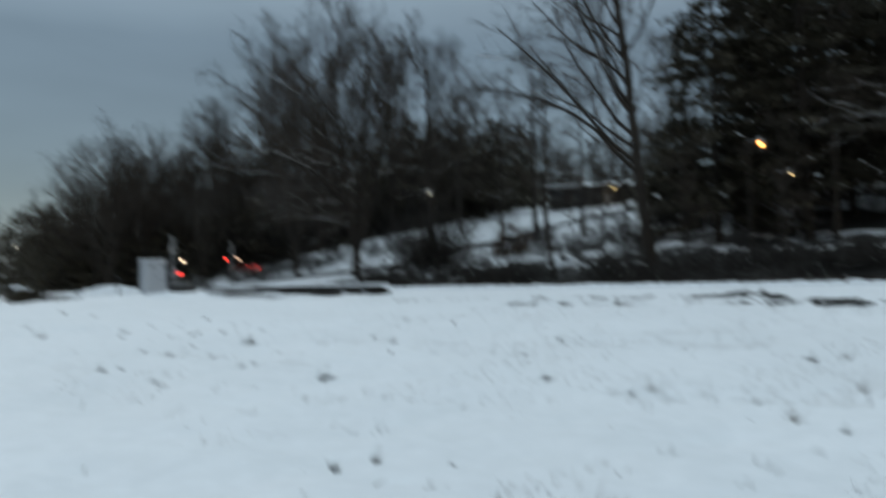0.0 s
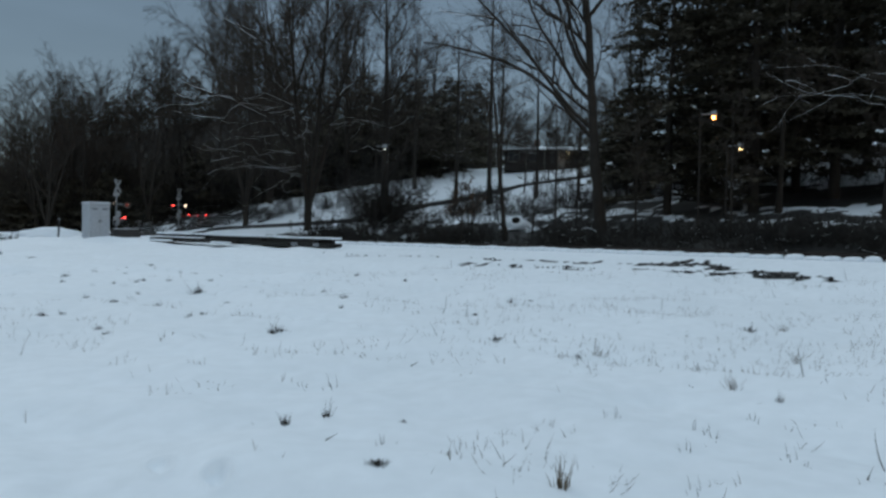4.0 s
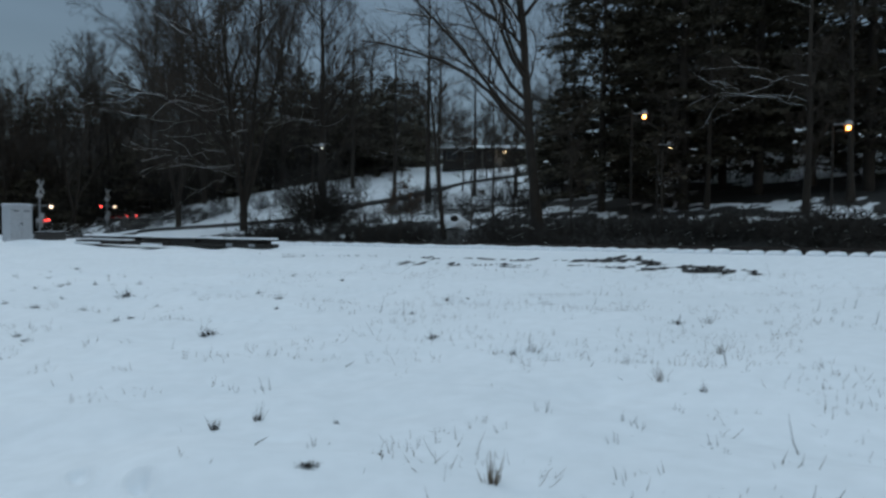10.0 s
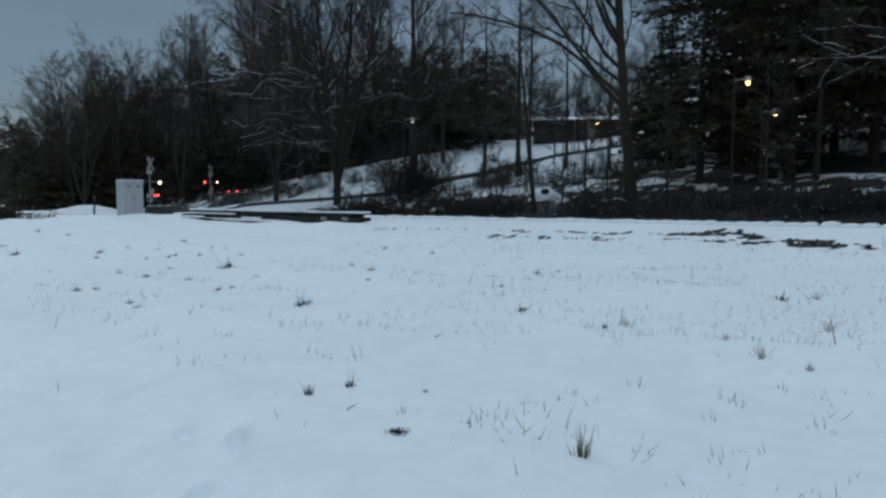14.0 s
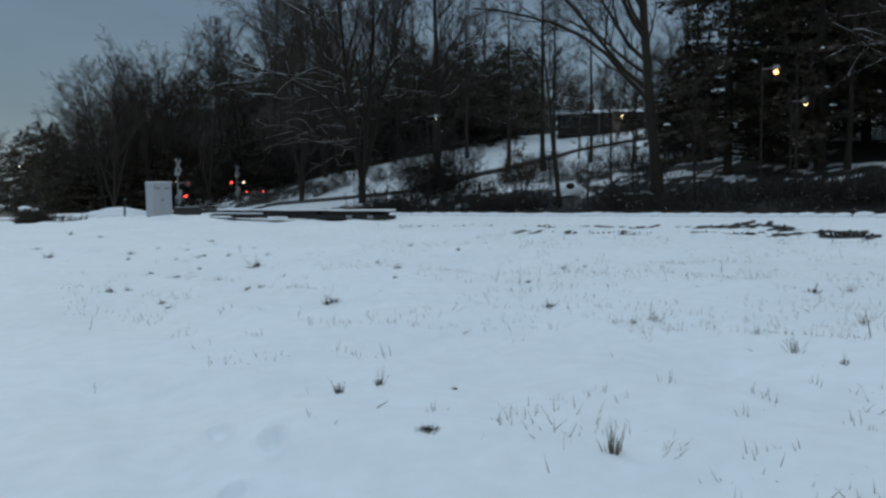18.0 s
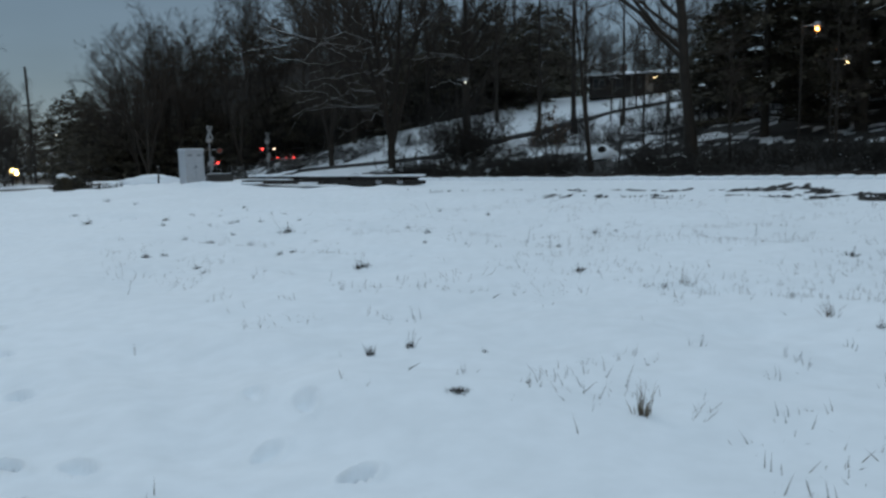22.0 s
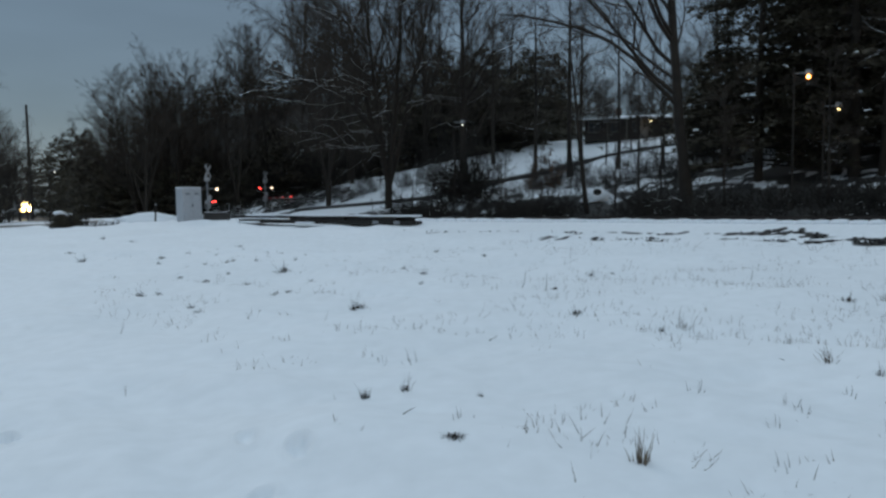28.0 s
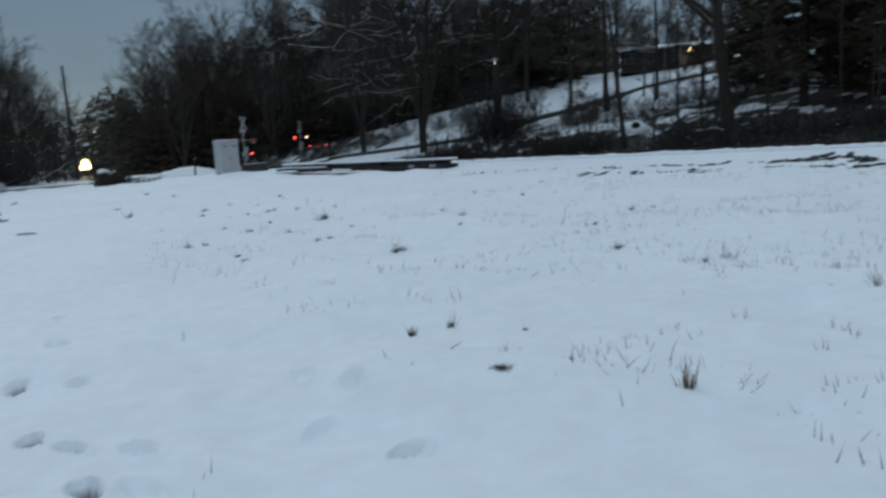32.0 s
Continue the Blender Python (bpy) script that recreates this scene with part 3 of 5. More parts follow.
def bare_tree(seed, height, spread=0.42, stems=1, limbs=13, lean=(0, 0), low=0.22, tilt=42, rise=0.3, side_bias=None, many=(8, 8, 4), girth=0.0135, diverge=0.12, reach=(0.5, 0.62, 0.7), skirts=0, skirt_way=(180, 60), skirt_reach=0.4, taper=0.1, fine=1.0):
    """Meshes of a leafless tree: trunk and limbs, crown of twigs, snow on the limbs. Skirts are long low boughs that hang."""
    rng = np.random.default_rng(seed)
    k = 10
    trunk = np.zeros((stems, k, 3))
    for n in range(stems):
        out_way = (n + rng.uniform(0, 0.7)) * 6.28 / stems
        step_out = np.array([math.cos(out_way), math.sin(out_way)]) * (diverge * rng.uniform(0.6, 1.2) if stems > 1 else 0.0)
        for j in range(1, k):
            wob = rng.normal(0, 0.022, 2)
            trunk[n, j, :2] = trunk[n, j - 1, :2] + (np.array(lean) + step_out * (0.15 if j == 1 else 1.15 - 0.5 * j / k) + wob) * height / k
            trunk[n, j, 2] = trunk[n, j - 1, 2] + height / k * rng.uniform(0.86, 1.03)
    trunk_r = height * girth * np.linspace(1, taper, k)[None, :] ** 0.85 * np.ones((stems, 1)) * (0.75 if stems > 1 else 1)
    trunk_r[:, 0] *= 1.35
    trunk[:, 0, 2] -= 0.25
    l1, r1 = sprout(rng, trunk, trunk_r, limbs, (low, 0.97), spread, tilt, rise, 0.14, 8, 0.0115, side_bias)
    l2, r2 = sprout(rng, l1, r1, many[0], (0.15, 0.98), reach[0], 44, rise * 0.7, 0.15, 5, 0.012)
    if skirts:
        turn = np.radians(rng.normal(skirt_way[0], skirt_way[1], skirts))
        size = height * skirt_reach * rng.uniform(0.6, 1.15, skirts)
        base = np.zeros((skirts, 3))
        base[:, 2] = height * rng.uniform(0.17, 0.42, skirts)
        end = base + np.stack([np.cos(turn) * size, np.sin(turn) * size, rng.uniform(-1.6, 1.2, skirts)], 1)
        way = unit(np.stack([np.cos(turn), np.sin(turn), rng.uniform(0.1, 0.5, skirts)], 1))
        ls = curve(base, way, end, 9, rng, 0.085)
        rs = (size * 0.0066)[:, None] * np.linspace(1, 0.25, 9)[None]
        side, side_r = sprout(rng, ls, rs, 8, (0.25, 1.0), 0.34, 40, 0.08, 0.17, 5, 0.009)
        l2, r2 = np.concatenate([l2, side]), np.concatenate([r2, np.maximum(side_r, 0.012)])
    l3, r3 = sprout(rng, l2, r2, many[1], (0.1, 1.0), reach[1], 40, 0.1, 0.16, 2, 0.011)
    r3 = np.clip(r3, 0.009, 0.015) * fine
    l4, r4 = sprout(rng, l3, r3, many[2], (0.12, 1.0), reach[2], 36, 0.1, 0.1, 2, 0.01)
    wood_pieces = [tubes(trunk, trunk_r, 10), tubes(l1, r1, 6)] + ([tubes(ls, rs, 6)] if skirts else [])
    wood = mesh_of("trunk", wood_pieces, BARK)
    wood.polygons.foreach_set("use_smooth", [True] * len(wood.polygons))
    crown = mesh_of("crown", [tubes(l2[:, [0, 1, 2, 4]], np.maximum(r2, 0.012)[:, [0, 1, 2, 4]], 3), spikes(l3[:, 0], l3[:, -1], r3[:, 0]), spikes(l4[:, 0], l4[:, -1], np.clip(r4[:, 0], 0.0068, 0.0085) * fine)], TWIG)
    white = [snow_lines(l1, r1, 0.02, 0.5), snow_lines(l2[::3], r2[::3], 0.013, 0.4)]
    if skirts:
        white += [snow_lines(ls, rs, 0.01, 0.8), snow_lines(side[::4], side_r[::4], 0.0, 0.6)]
    return wood, crown, mesh_of("snow_on_limbs", white, SNOW)


def leafy_sapling(seed, height):
    """Meshes of a young beech that keeps its brown leaves: trunk, twigs with leaves, and no snow."""
    wood, twigs, _ = bare_tree(seed, height, spread=0.36, limbs=10, low=0.2, tilt=55, rise=0.15, many=(5, 4, 2), girth=0.009)
    rng = np.random.default_rng(seed)
    at = np.array([v.co for v in twigs.vertices])[rng.integers(0, len(twigs.vertices), 700)]
    at = at[at[:, 2] > height * 0.25]
    way, size = unit(rng.normal(size=(len(at), 3)) - np.array([0, 0, 0.5])), rng.uniform(0.06, 0.12, (len(at), 1))
    flat = unit(np.cross(way, rng.normal(size=(len(at), 3))))
    leaf = np.stack([at, at + way * size * 0.5 + flat * size * 0.3, at + way * size, at + way * size * 0.5 - flat * size * 0.3], 1).reshape(-1, 3)
    o = np.arange(len(at))[:, None] * 4
    return wood, twigs, mesh_of("leaves", [(leaf, np.concatenate([o + np.array([[0, 1, 2]]), o + np.array([[0, 2, 3]])]))], DEADLEAF)


def curve(start, way, end, k, rng, wob):
    """Bent branches from start to end that leave along way: (n, k, 3) points."""
    f = np.linspace(0, 1, k)[None, :, None]
    size = np.linalg.norm(end - start, axis=1)[:, None]
    knee = (start + way * size * 0.5)[:, None]
    pts = start[:, None] * (1 - f) ** 2 + 2 * knee * f * (1 - f) + end[:, None] * f ** 2
    jog = np.cumsum(rng.normal(0, wob, (len(start), k, 3)), 1) * size[:, :, None]
    jog = jog - jog[:, :1]
    return pts + jog * np.sqrt(f) * 0.5


def pine(seed, height, wide, start=0.12, taper=1.25):
    """Meshes of a pine or spruce: trunk and boughs, needle sprays, snow on some sprays."""
    rng = np.random.default_rng(seed)
    k = 8
    trunk = np.zeros((1, k, 3))
    trunk[0, :, 2] = np.linspace(-0.25, height, k)
    trunk[0, 1:, :2] = np.cumsum(rng.normal(0, 0.05, (k - 1, 2)), 0)
    trunk_r = height * 0.0125 * np.linspace(1, 0.08, k)[None, :]
    n = int(height * 9)
    t = start + (1 - start) * np.sort(rng.random(n)) ** 0.9
    base = np.stack([np.interp(t, np.linspace(0, 1, k), trunk[0, :, c]) for c in range(3)], 1)
    turn = rng.uniform(0, 6.28, n)
    reach = wide * (1 - ((t - start) / (1 - start)) ** taper * 0.93) * rng.uniform(0.5, 1.15, n)
    out = np.stack([np.cos(turn), np.sin(turn), 0 * turn], 1)
    f = np.linspace(0, 1, 6)
    droop = -0.24 * reach[:, None] * f[None] ** 1.6 + 0.12 * reach[:, None] * f[None]
    bough = base[:, None] + out[:, None] * (reach[:, None] * f[None])[..., None]
    bough[..., 2] += droop
    bough += rng.normal(0, 0.05, bough.shape) * f[None, :, None]
    bough_r = np.maximum(reach[:, None] * 0.012, 0.012) * np.linspace(1, 0.3, 6)[None]
    per = 76 if height > 12 else 22
    who = np.repeat(np.arange(n), per)
    g = rng.uniform(0.1, 1.0, len(who)) ** 0.8 * 5
    i = np.minimum(g.astype(int), 4)
    root = bough[who, i] + (bough[who, i + 1] - bough[who, i]) * (g - i)[:, None]
    along = unit(bough[who, 5] - bough[who, 0])
    side = unit(np.cross(along, np.array([0, 0, 1.0]))) * rng.choice([-1, 1], len(who))[:, None]
    size = (0.16 if height > 12 else 0.26) + (0.055 if height > 12 else 0.08) * reach[who]
    size = size * rng.uniform(0.6, 1.35, len(who)) * (1.3 - g / 5 * 0.5)
    root = root + side * (size * rng.uniform(0, 0.9, len(who)))[:, None]
    root[:, 2] += rng.normal(0, 0.07, len(who))
    way = unit(along * rng.uniform(0.4, 1.0, len(who))[:, None] + side * rng.uniform(0.2, 1.0, len(who))[:, None] + np.stack([0 * size, 0 * size, rng.normal(-0.05, 0.25, len(who))], 1))
    tip = root + way * size[:, None]
    flat = unit(np.cross(way, np.array([0, 0, 1.0])) + rng.normal(0, 0.5, (len(who), 3)))
    half = (size * 0.3)[:, None]
    mid = root + way * (size * 0.45)[:, None]
    lift = np.array([0, 0, 1.0]) * (size * 0.12)[:, None]
    sprays = np.stack([root, mid + flat * half - lift, tip + lift, mid - flat * half - lift], 1).reshape(-1, 3)
    o = np.arange(len(who))[:, None] * 4
    faces = np.concatenate([o + np.array([[0, 1, 2]]), o + np.array([[0, 2, 3]])])
    white = np.flatnonzero(rng.random(len(who)) < 0.009)
    up = np.stack([root, mid + flat * half * 0.6, tip, mid - flat * half * 0.6, mid + lift * 1.6], 1)[white] + np.array([0, 0, 0.03])
    ow = np.arange(len(white))[:, None] * 5
    white_faces = np.concatenate([ow + np.array([[0, 1, 4]]), ow + np.array([[1, 2, 4]]), ow + np.array([[2, 3, 4]]), ow + np.array([[3, 0, 4]])])
    wood = mesh_of("trunk", [tubes(trunk, trunk_r, 8), tubes(bough[:, ::5], bough_r[:, ::5], 3)], BARK)
    crown = mesh_of("crown", [(sprays, faces)], NEEDLE)
    cover = mesh_of("snow_on_boughs", [(up.reshape(-1, 3), white_faces)] if height > 12 else [(np.zeros((0, 3)), np.zeros((0, 3), int))], SNOW)
    return wood, crown, cover


def thicket(seed, wide, deep, height, count, lean=0.3, stout=1.0, skip=6):
    """One mesh of tangled brush stems with side twigs."""
    rng = np.random.default_rng(seed)
    base = np.stack([rng.uniform(-wide / 2, wide / 2, count), rng.uniform(-deep / 2, deep / 2, count), np.full(count, -0.3)], 1)
    way = unit(np.stack([rng.normal(0, lean, count), rng.normal(0, lean, count), np.ones(count)], 1))
    ln = height * rng.uniform(0.35, 1.1, count)
    pts = [base]
    for _ in range(4):
        way = unit(way + rng.normal(0, 0.13, (count, 3)))
        pts.append(pts[-1] + way * (ln / 4)[:, None])
    stems = np.stack(pts, 1)
    stem_r = (ln * 0.0055)[:, None] * np.linspace(1, 0.35, 5)[None]
    l2, r2 = sprout(rng, stems, stem_r, 6, (0.15, 1.0), 0.42, 46, 0.15, 0.15, 3, 0.012)
    r2 = np.maximum(r2, 0.008)
    l3, r3 = sprout(rng, l2, r2, 3, (0.15, 1.0), 0.8, 40, 0.1, 0.1, 2, 0.012)
    return [tubes(stems, stem_r, 3), spikes(l2[:, 0], l2[:, -1], r2[:, 0] * 1.2 * stout), spikes(l3[:, 0], l3[:, -1], np.maximum(r3[:, 0], 0.0095) * stout)], snow_lines(l2[::skip], r2[::skip] * 1.3 * stout, 0.01, 0.4 if skip > 2 else 0.8)


KINDS = {
    "oak": bare_tree(1, 22, spread=0.52, stems=4, limbs=10, low=0.26, tilt=50, rise=0.24, many=(9, 8, 4), girth=0.0145, diverge=0.28, skirts=15, skirt_way=(175, 42), skirt_reach=0.5, fine=1.2),
    "maple": bare_tree(2, 22, spread=0.36, stems=1, limbs=22, low=0.2, tilt=50, rise=0.26, many=(9, 8, 4), girth=0.016, skirts=5, skirt_way=(90, 90), skirt_reach=0.25, fine=1.2),
    "slender": bare_tree(3, 20, spread=0.26, limbs=20, low=0.2, tilt=58, rise=0.12, many=(7, 7, 4), girth=0.0105),
    "leaning": bare_tree(4, 24, spread=0.5, limbs=24, lean=(-0.075, 0), low=0.24, tilt=46, rise=0.24, side_bias=(-0.9, 0, 0), many=(9, 8, 4), girth=0.0125, taper=0.3),
    "slim": bare_tree(5, 12, spread=0.26, limbs=9, lean=(-0.10, 0.02), low=0.35, tilt=45, girth=0.012),
    "wide": bare_tree(6, 18, spread=0.46, stems=3, limbs=7, low=0.2, tilt=46, rise=0.26, many=(8, 7, 3), diverge=0.3, girth=0.012, fine=1.5),
    "upright": bare_tree(7, 18, spread=0.42, limbs=19, low=0.16, tilt=46, rise=0.28, many=(8, 7, 3), girth=0.012, fine=1.5),
    "vase": bare_tree(9, 18, spread=0.46, stems=2, limbs=10, low=0.2, tilt=43, rise=0.28, many=(8, 7, 3), diverge=0.25, girth=0.012, fine=1.5),
    "sapling": bare_tree(8, 6, spread=0.36, limbs=9, low=0.2, tilt=50, rise=0.2, many=(7, 6, 3), girth=0.009),
    "snowy": bare_tree(16, 14, spread=0.3, limbs=10, low=0.3, tilt=52, rise=0.16, many=(6, 6, 3), girth=0.011, skirts=4, skirt_way=(180, 30), skirt_reach=0.42),
    "beech": leafy_sapling(10, 4.2),
}
PINES = {"tall": pine(11, 25, 5.2, 0.1), "broad": pine(12, 21, 5.6, 0.06), "thin": pine(13, 27, 3.8, 0.3), "cedar": pine(14, 9.5, 4.2, 0.0, 2.6), "round": pine(15, 9.5, 5.0, 0.0, 3.4)}


def plant(kinds, kind, az, r, label, category="tree", group="", scale=1.0, turn=0.0, sink=0.1, cover=True):
    x, y, z = spot(az, r)
    ob = thing("bare_tree" if kinds is KINDS else "pine_tree", pose(x, y, z - sink, 0, 0, turn) @ Matrix.Diagonal((scale, scale, scale, 1)), label, category, group)
    for name, me in zip(("trunk", "crown", "snow_cover"), kinds[kind]):
        if not len(me.polygons) or (name == "snow_cover" and not cover):
            continue
        if kind == "beech" and name == "snow_cover":
            name = "leaves"
        part(name, me, None, ob, {"snow_cover": "thin snow lying on the limbs", "leaves": "dry brown leaves"}.get(name, ""), kind="" if name == "trunk" else "stuff")
    return ob


plant(KINDS, "oak", -8.2, 60, "huge leafless oak with low wide limbs dusted with snow", scale=1.03, turn=20)
plant(KINDS, "maple", -2.2, 57, "tall many-limbed leafless maple above a brushy bank", turn=70)
plant(KINDS, "slender", 6.2, 60, "slender leafless tree with short limbs below the house", scale=1.05, turn=40)
plant(KINDS, "slim", 7.5, 41, "thin crooked leafless tree leaning over the bank", turn=10)
plant(KINDS, "leaning", 14.9, 40, "large leafless tree with long limbs swept to one side", scale=0.98)
for az, r, kind, scale, turn in ((-12.9, 74, "wide", 1.32, 15), (-17.4, 92, "wide", 1.25, 130), (-20.5, 90, "upright", 1.06, 210), (-11, 82, "vase", 1.42, 75), (-5.2, 78, "upright", 1.35, 310),
                                 (-22.9, 88, "vase", 1.04, 40), (-26.4, 80, "wide", 0.86, 260), (-28.4, 88, "upright", 0.73, 100), (-29.8, 96, "wide", 0.66, 10), (1.6, 86, "upright", 1.0, 150), (-15.2, 92, "vase", 1.5, 200),
                                 (-18.9, 96, "upright", 1.3, 45), (-24.8, 90, "vase", 1.06, 190), (-27.4, 92, "vase", 0.8, 300), (-25.6, 98, "wide", 0.99, 20), (-21.6, 100, "wide", 1.04, 90), (-3.6, 88, "wide", 1.3, 120), (-9.3, 100, "vase", 1.75, 10), (0.2, 76, "slender", 0.95, 60),
                                 (-27.0, 84, "vase", 0.9, 77), (-25.9, 86, "upright", 0.98, 33), (-24.0, 86, "wide", 0.95, 144), (-28.9, 94, "vase", 0.74, 210), (-22.2, 94, "upright", 1.0, 280), (-19.8, 84, "vase", 1.1, 325)):
    plant(KINDS, kind, az, r, "leafless woodland tree, dark against the dusk sky", group="wood beyond the crossing", scale=scale, turn=turn, cover=turn % 40 == 0)
for az, r, kind, scale, turn in ((4.0, 100, "upright", 0.85, 20), (6.6, 116, "vase", 0.8, 120), (8.4, 104, "upright", 0.62, 60), (11.6, 122, "wide", 0.72, 10), (14.3, 116, "upright", 0.8, 80), (9.8, 62, "slender", 0.78, 200), (7.0, 72, "slender", 0.95, 90), (3.4, 64, "slender", 0.9, 160), (12.3, 104, "slender", 0.68, 90), (15.8, 98, "upright", 0.8, 300), (10.8, 70, "sapling", 1.5, 30), (8.9, 66, "sapling", 1.4, 160), (13.2, 58, "sapling", 1.9, 250), (17.0, 66, "vase", 0.9, 140), (9.0, 97, "wide", 0.5, 45), (12.6, 99, "vase", 0.52, 200), (15.2, 96, "upright", 0.56, 310), (5.6, 98, "wide", 0.55, 20), (10.6, 95, "upright", 0.46, 75)):
    plant(KINDS, kind, az, r, "leafless tree behind and around the hillside house", group="trees round the house", scale=scale, turn=turn)
for n in range(24):
    az = -33.9 - (n % 12) * 1.15 - (0.5 if n > 11 else 0)
    r = float(np.interp(az, [-48, -42, -38, -35.4, -33.8], [71, 72, 84, 104, 128])) * (1.0 if n < 12 else 1.12)
    top = float(np.interp(az, [-52, -44, -40.1, -38.5, -37, -35.4, -33.8], [16, 13.2, 11.4, 10.5, 9.1, 7.3, 4.9]))
    scale, kind, turn = (EYE + r * math.tan(radians(top)) - spot(az, r)[2]) / 18.5 * (0.98, 0.86, 0.94, 0.8)[n % 4], ("vase", "wide", "upright")[n % 3], n * 67 % 360
    plant(KINDS, kind, az, r, "leafless tree in a dark belt past the parked car", group="tree belt by the car", scale=scale, turn=turn)
for az, r, kind, scale, turn in ((19.8, 43, "broad", 1.0, 0), (22.5, 47, "tall", 1.0, 70), (25.8, 42, "tall", 0.95, 190), (28.6, 50, "broad", 1.1, 130), (31, 45, "tall", 1.0, 280), (34.5, 48, "broad", 1.08, 20), (38, 44, "tall", 1.0, 330),
                                 (17.6, 55, "broad", 0.72, 100), (24.2, 60, "thin", 1.0, 50), (29.8, 62, "thin", 1.05, 160), (42, 50, "broad", 1.0, 90), (41, 62, "tall", 1.0, 10), (33, 58, "tall", 1.0, 60), (22.0, 58, "broad", 0.95, 15), (27.0, 66, "broad", 1.2, 200), (31.5, 70, "broad", 1.2, 250), (37, 66, "broad", 1.2, 110)):
    plant(PINES, kind, az, r, "tall dark pine with flecks of snow on its boughs", group="pine stand on the bank", scale=scale, turn=turn)
random.seed(8)
CEDARS = [(-6.6 + i * 1.05, 82 + 9 * (i % 3), 1.0 + 0.12 * (i % 4), i * 77) for i in range(12)]
CEDARS += [(-28.4 + i * 1.3, 90 + 12 * ((i * 7) % 5) / 5, 0.55 + 0.025 * i + 0.22 * ((i * 3) % 4) / 4, i * 77) for i in range(20)]
CEDARS += [(-29.0 + i * 1.5, 108 + 8 * ((i * 7) % 5) / 5, 0.62 + 0.04 * i + 0.25 * ((i * 3) % 5) / 5, i * 41) for i in range(16)]
CEDARS += [(-50 + i * 1.9, 92 + 6 * (i % 3), 1.0 + 0.2 * (i % 2), i * 33) for i in range(7)] + [(-51.5 + i * 1.5, 77 + 8 * ((i * 3) % 4) / 4, 0.6 + 0.2 * ((i * 5) % 3) / 3, i * 50) for i in range(10)]
CEDARS += [(-30.6 + i * 0.93, 120 + 24 * (i % 2) + 3 * (i % 3), 0.6 + 0.012 * i + 0.2 * ((i * 5) % 4) / 4, i * 59) for i in range(38)]
CEDARS += [(-32.4 + i * 0.62, 240 + 28 * (i % 2) + 5 * (i % 3), 1.9 + 0.12 * ((i * 3) % 4), i * 63) for i in range(5)]
CEDARS += [(-29.4 + i * 1.15, 86 + 4 * (i % 2), 0.62 + 0.22 * ((i * 3) % 4) / 4, i * 83) for i in range(9)]
CEDARS += [(-32.1, 120, 0.55, 70), (-31.3, 105, 0.72, 10), (-30.3, 98, 0.82, 70), (-29.3, 95, 0.9, 140), (-37.6, 92, 0.7, 20), (-38.2, 108, 1.0, 80), (-37.9, 126, 1.1, 80), (-38.9, 116, 1.3, 80), (-33.6, 330, 2.4, 0), (-34.4, 395, 2.7, 40), (-35.2, 405, 2.7, 90), (-38.4, 290, 2.1, 10), (-35.15, 200, 0.6, 10), (-29.8, 150, 0.8, 10), (5.6, 96, 0.7, 10), (17.4, 62, 0.75, 20), (15.9, 60, 0.7, 80), (16.7, 55, 0.85, 140), (14.6, 96, 0.62, 10)]
for n, (az, r, scale, turn) in enumerate(CEDARS):
    plant(PINES, ("round", "cedar")[n % 2], az, r, "dense dark evergreen among leafless trees", group="evergreens", scale=scale, turn=turn)
for az, r, kind, scale, turn in ((27.5, 41, "slender", 0.75, 120), (37, 40, "slender", 0.8, 300), (34.2, 37, "snowy", 1.1, 0), (11.4, 44, "sapling", 1.4, 0), (9.6, 42, "sapling", 1.0, 100), (13.0, 42, "sapling", 1.2, 210), (0.8, 40, "sapling", 0.7, 40), (3.9, 38, "sapling", 0.75, 180), (17.5, 37, "sapling", 1.3, 20), (24.3, 35, "sapling", 1.3, 60), (34.3, 36, "sapling", 1.4, 140)):
    plant(KINDS, kind, az, r, "leafless tree standing in the brush of the bank", group="bank trees", scale=scale, turn=turn, cover=kind in ("sapling", "snowy"))

plant(KINDS, "beech", 4.48, 43.6, "young beech that keeps its dry orange-brown leaves", cover=True)
plant(KINDS, "beech", 3.3, 46, "small beech that keeps its dry orange-brown leaves", scale=0.8, turn=120)


def brush_belt(name, spots, label, category="brush", stout=1.0, skip=6):
    """Tangled brush: clumps along a belt, joined since their stems cannot be told apart."""
    wood, white = [], []
    for n, (az, r, wide, height, count) in enumerate(spots):
        pieces, cover = thicket(100 + n, wide, wide * 0.6, height, count, 0.3, stout, skip)
        x, y, z = spot(az, r)
        shift = np.array([x, y, z])
        wood += [(v + shift, f) for v, f in pieces]
        if len(cover[0]):
            white.append((cover[0] + shift, cover[1]))
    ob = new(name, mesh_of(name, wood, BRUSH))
    tagged(ob, label, category, kind="stuff")
    if white:
        part("snow_cover", mesh_of("snow_cover", white, SNOW), None, ob, "snow caught on the twigs", kind="stuff")
    return ob


random.seed(5)
bank = [(az + random.uniform(-0.6, 0.6), 23 / math.sin(radians(az + 40.5)) + random.uniform(5.2, 9.5) / math.sin(radians(az + 40.5)) ** 0.5, 3.0, random.uniform(0.7, 2.1) * (0.75 if az > 15 else 1.0), 30) for az in np.arange(-7.5, 43, 0.7) if not 6.8 < az < 9.4]
brush_belt("bank_brush", bank, "dark leafless brush on the bank behind the track", stout=2.3, skip=5)
brush_belt("roadside_brush", [(-15.5 + i * 0.95, float(road_side(-15.5 + i * 0.95)) + 2.5 + (i * 5) % 8, 2.4, 1.0 + 0.3 * (i % 4), 22) for i in range(13)], "dark leafless brush on the slope above the road", stout=1.5, skip=3)
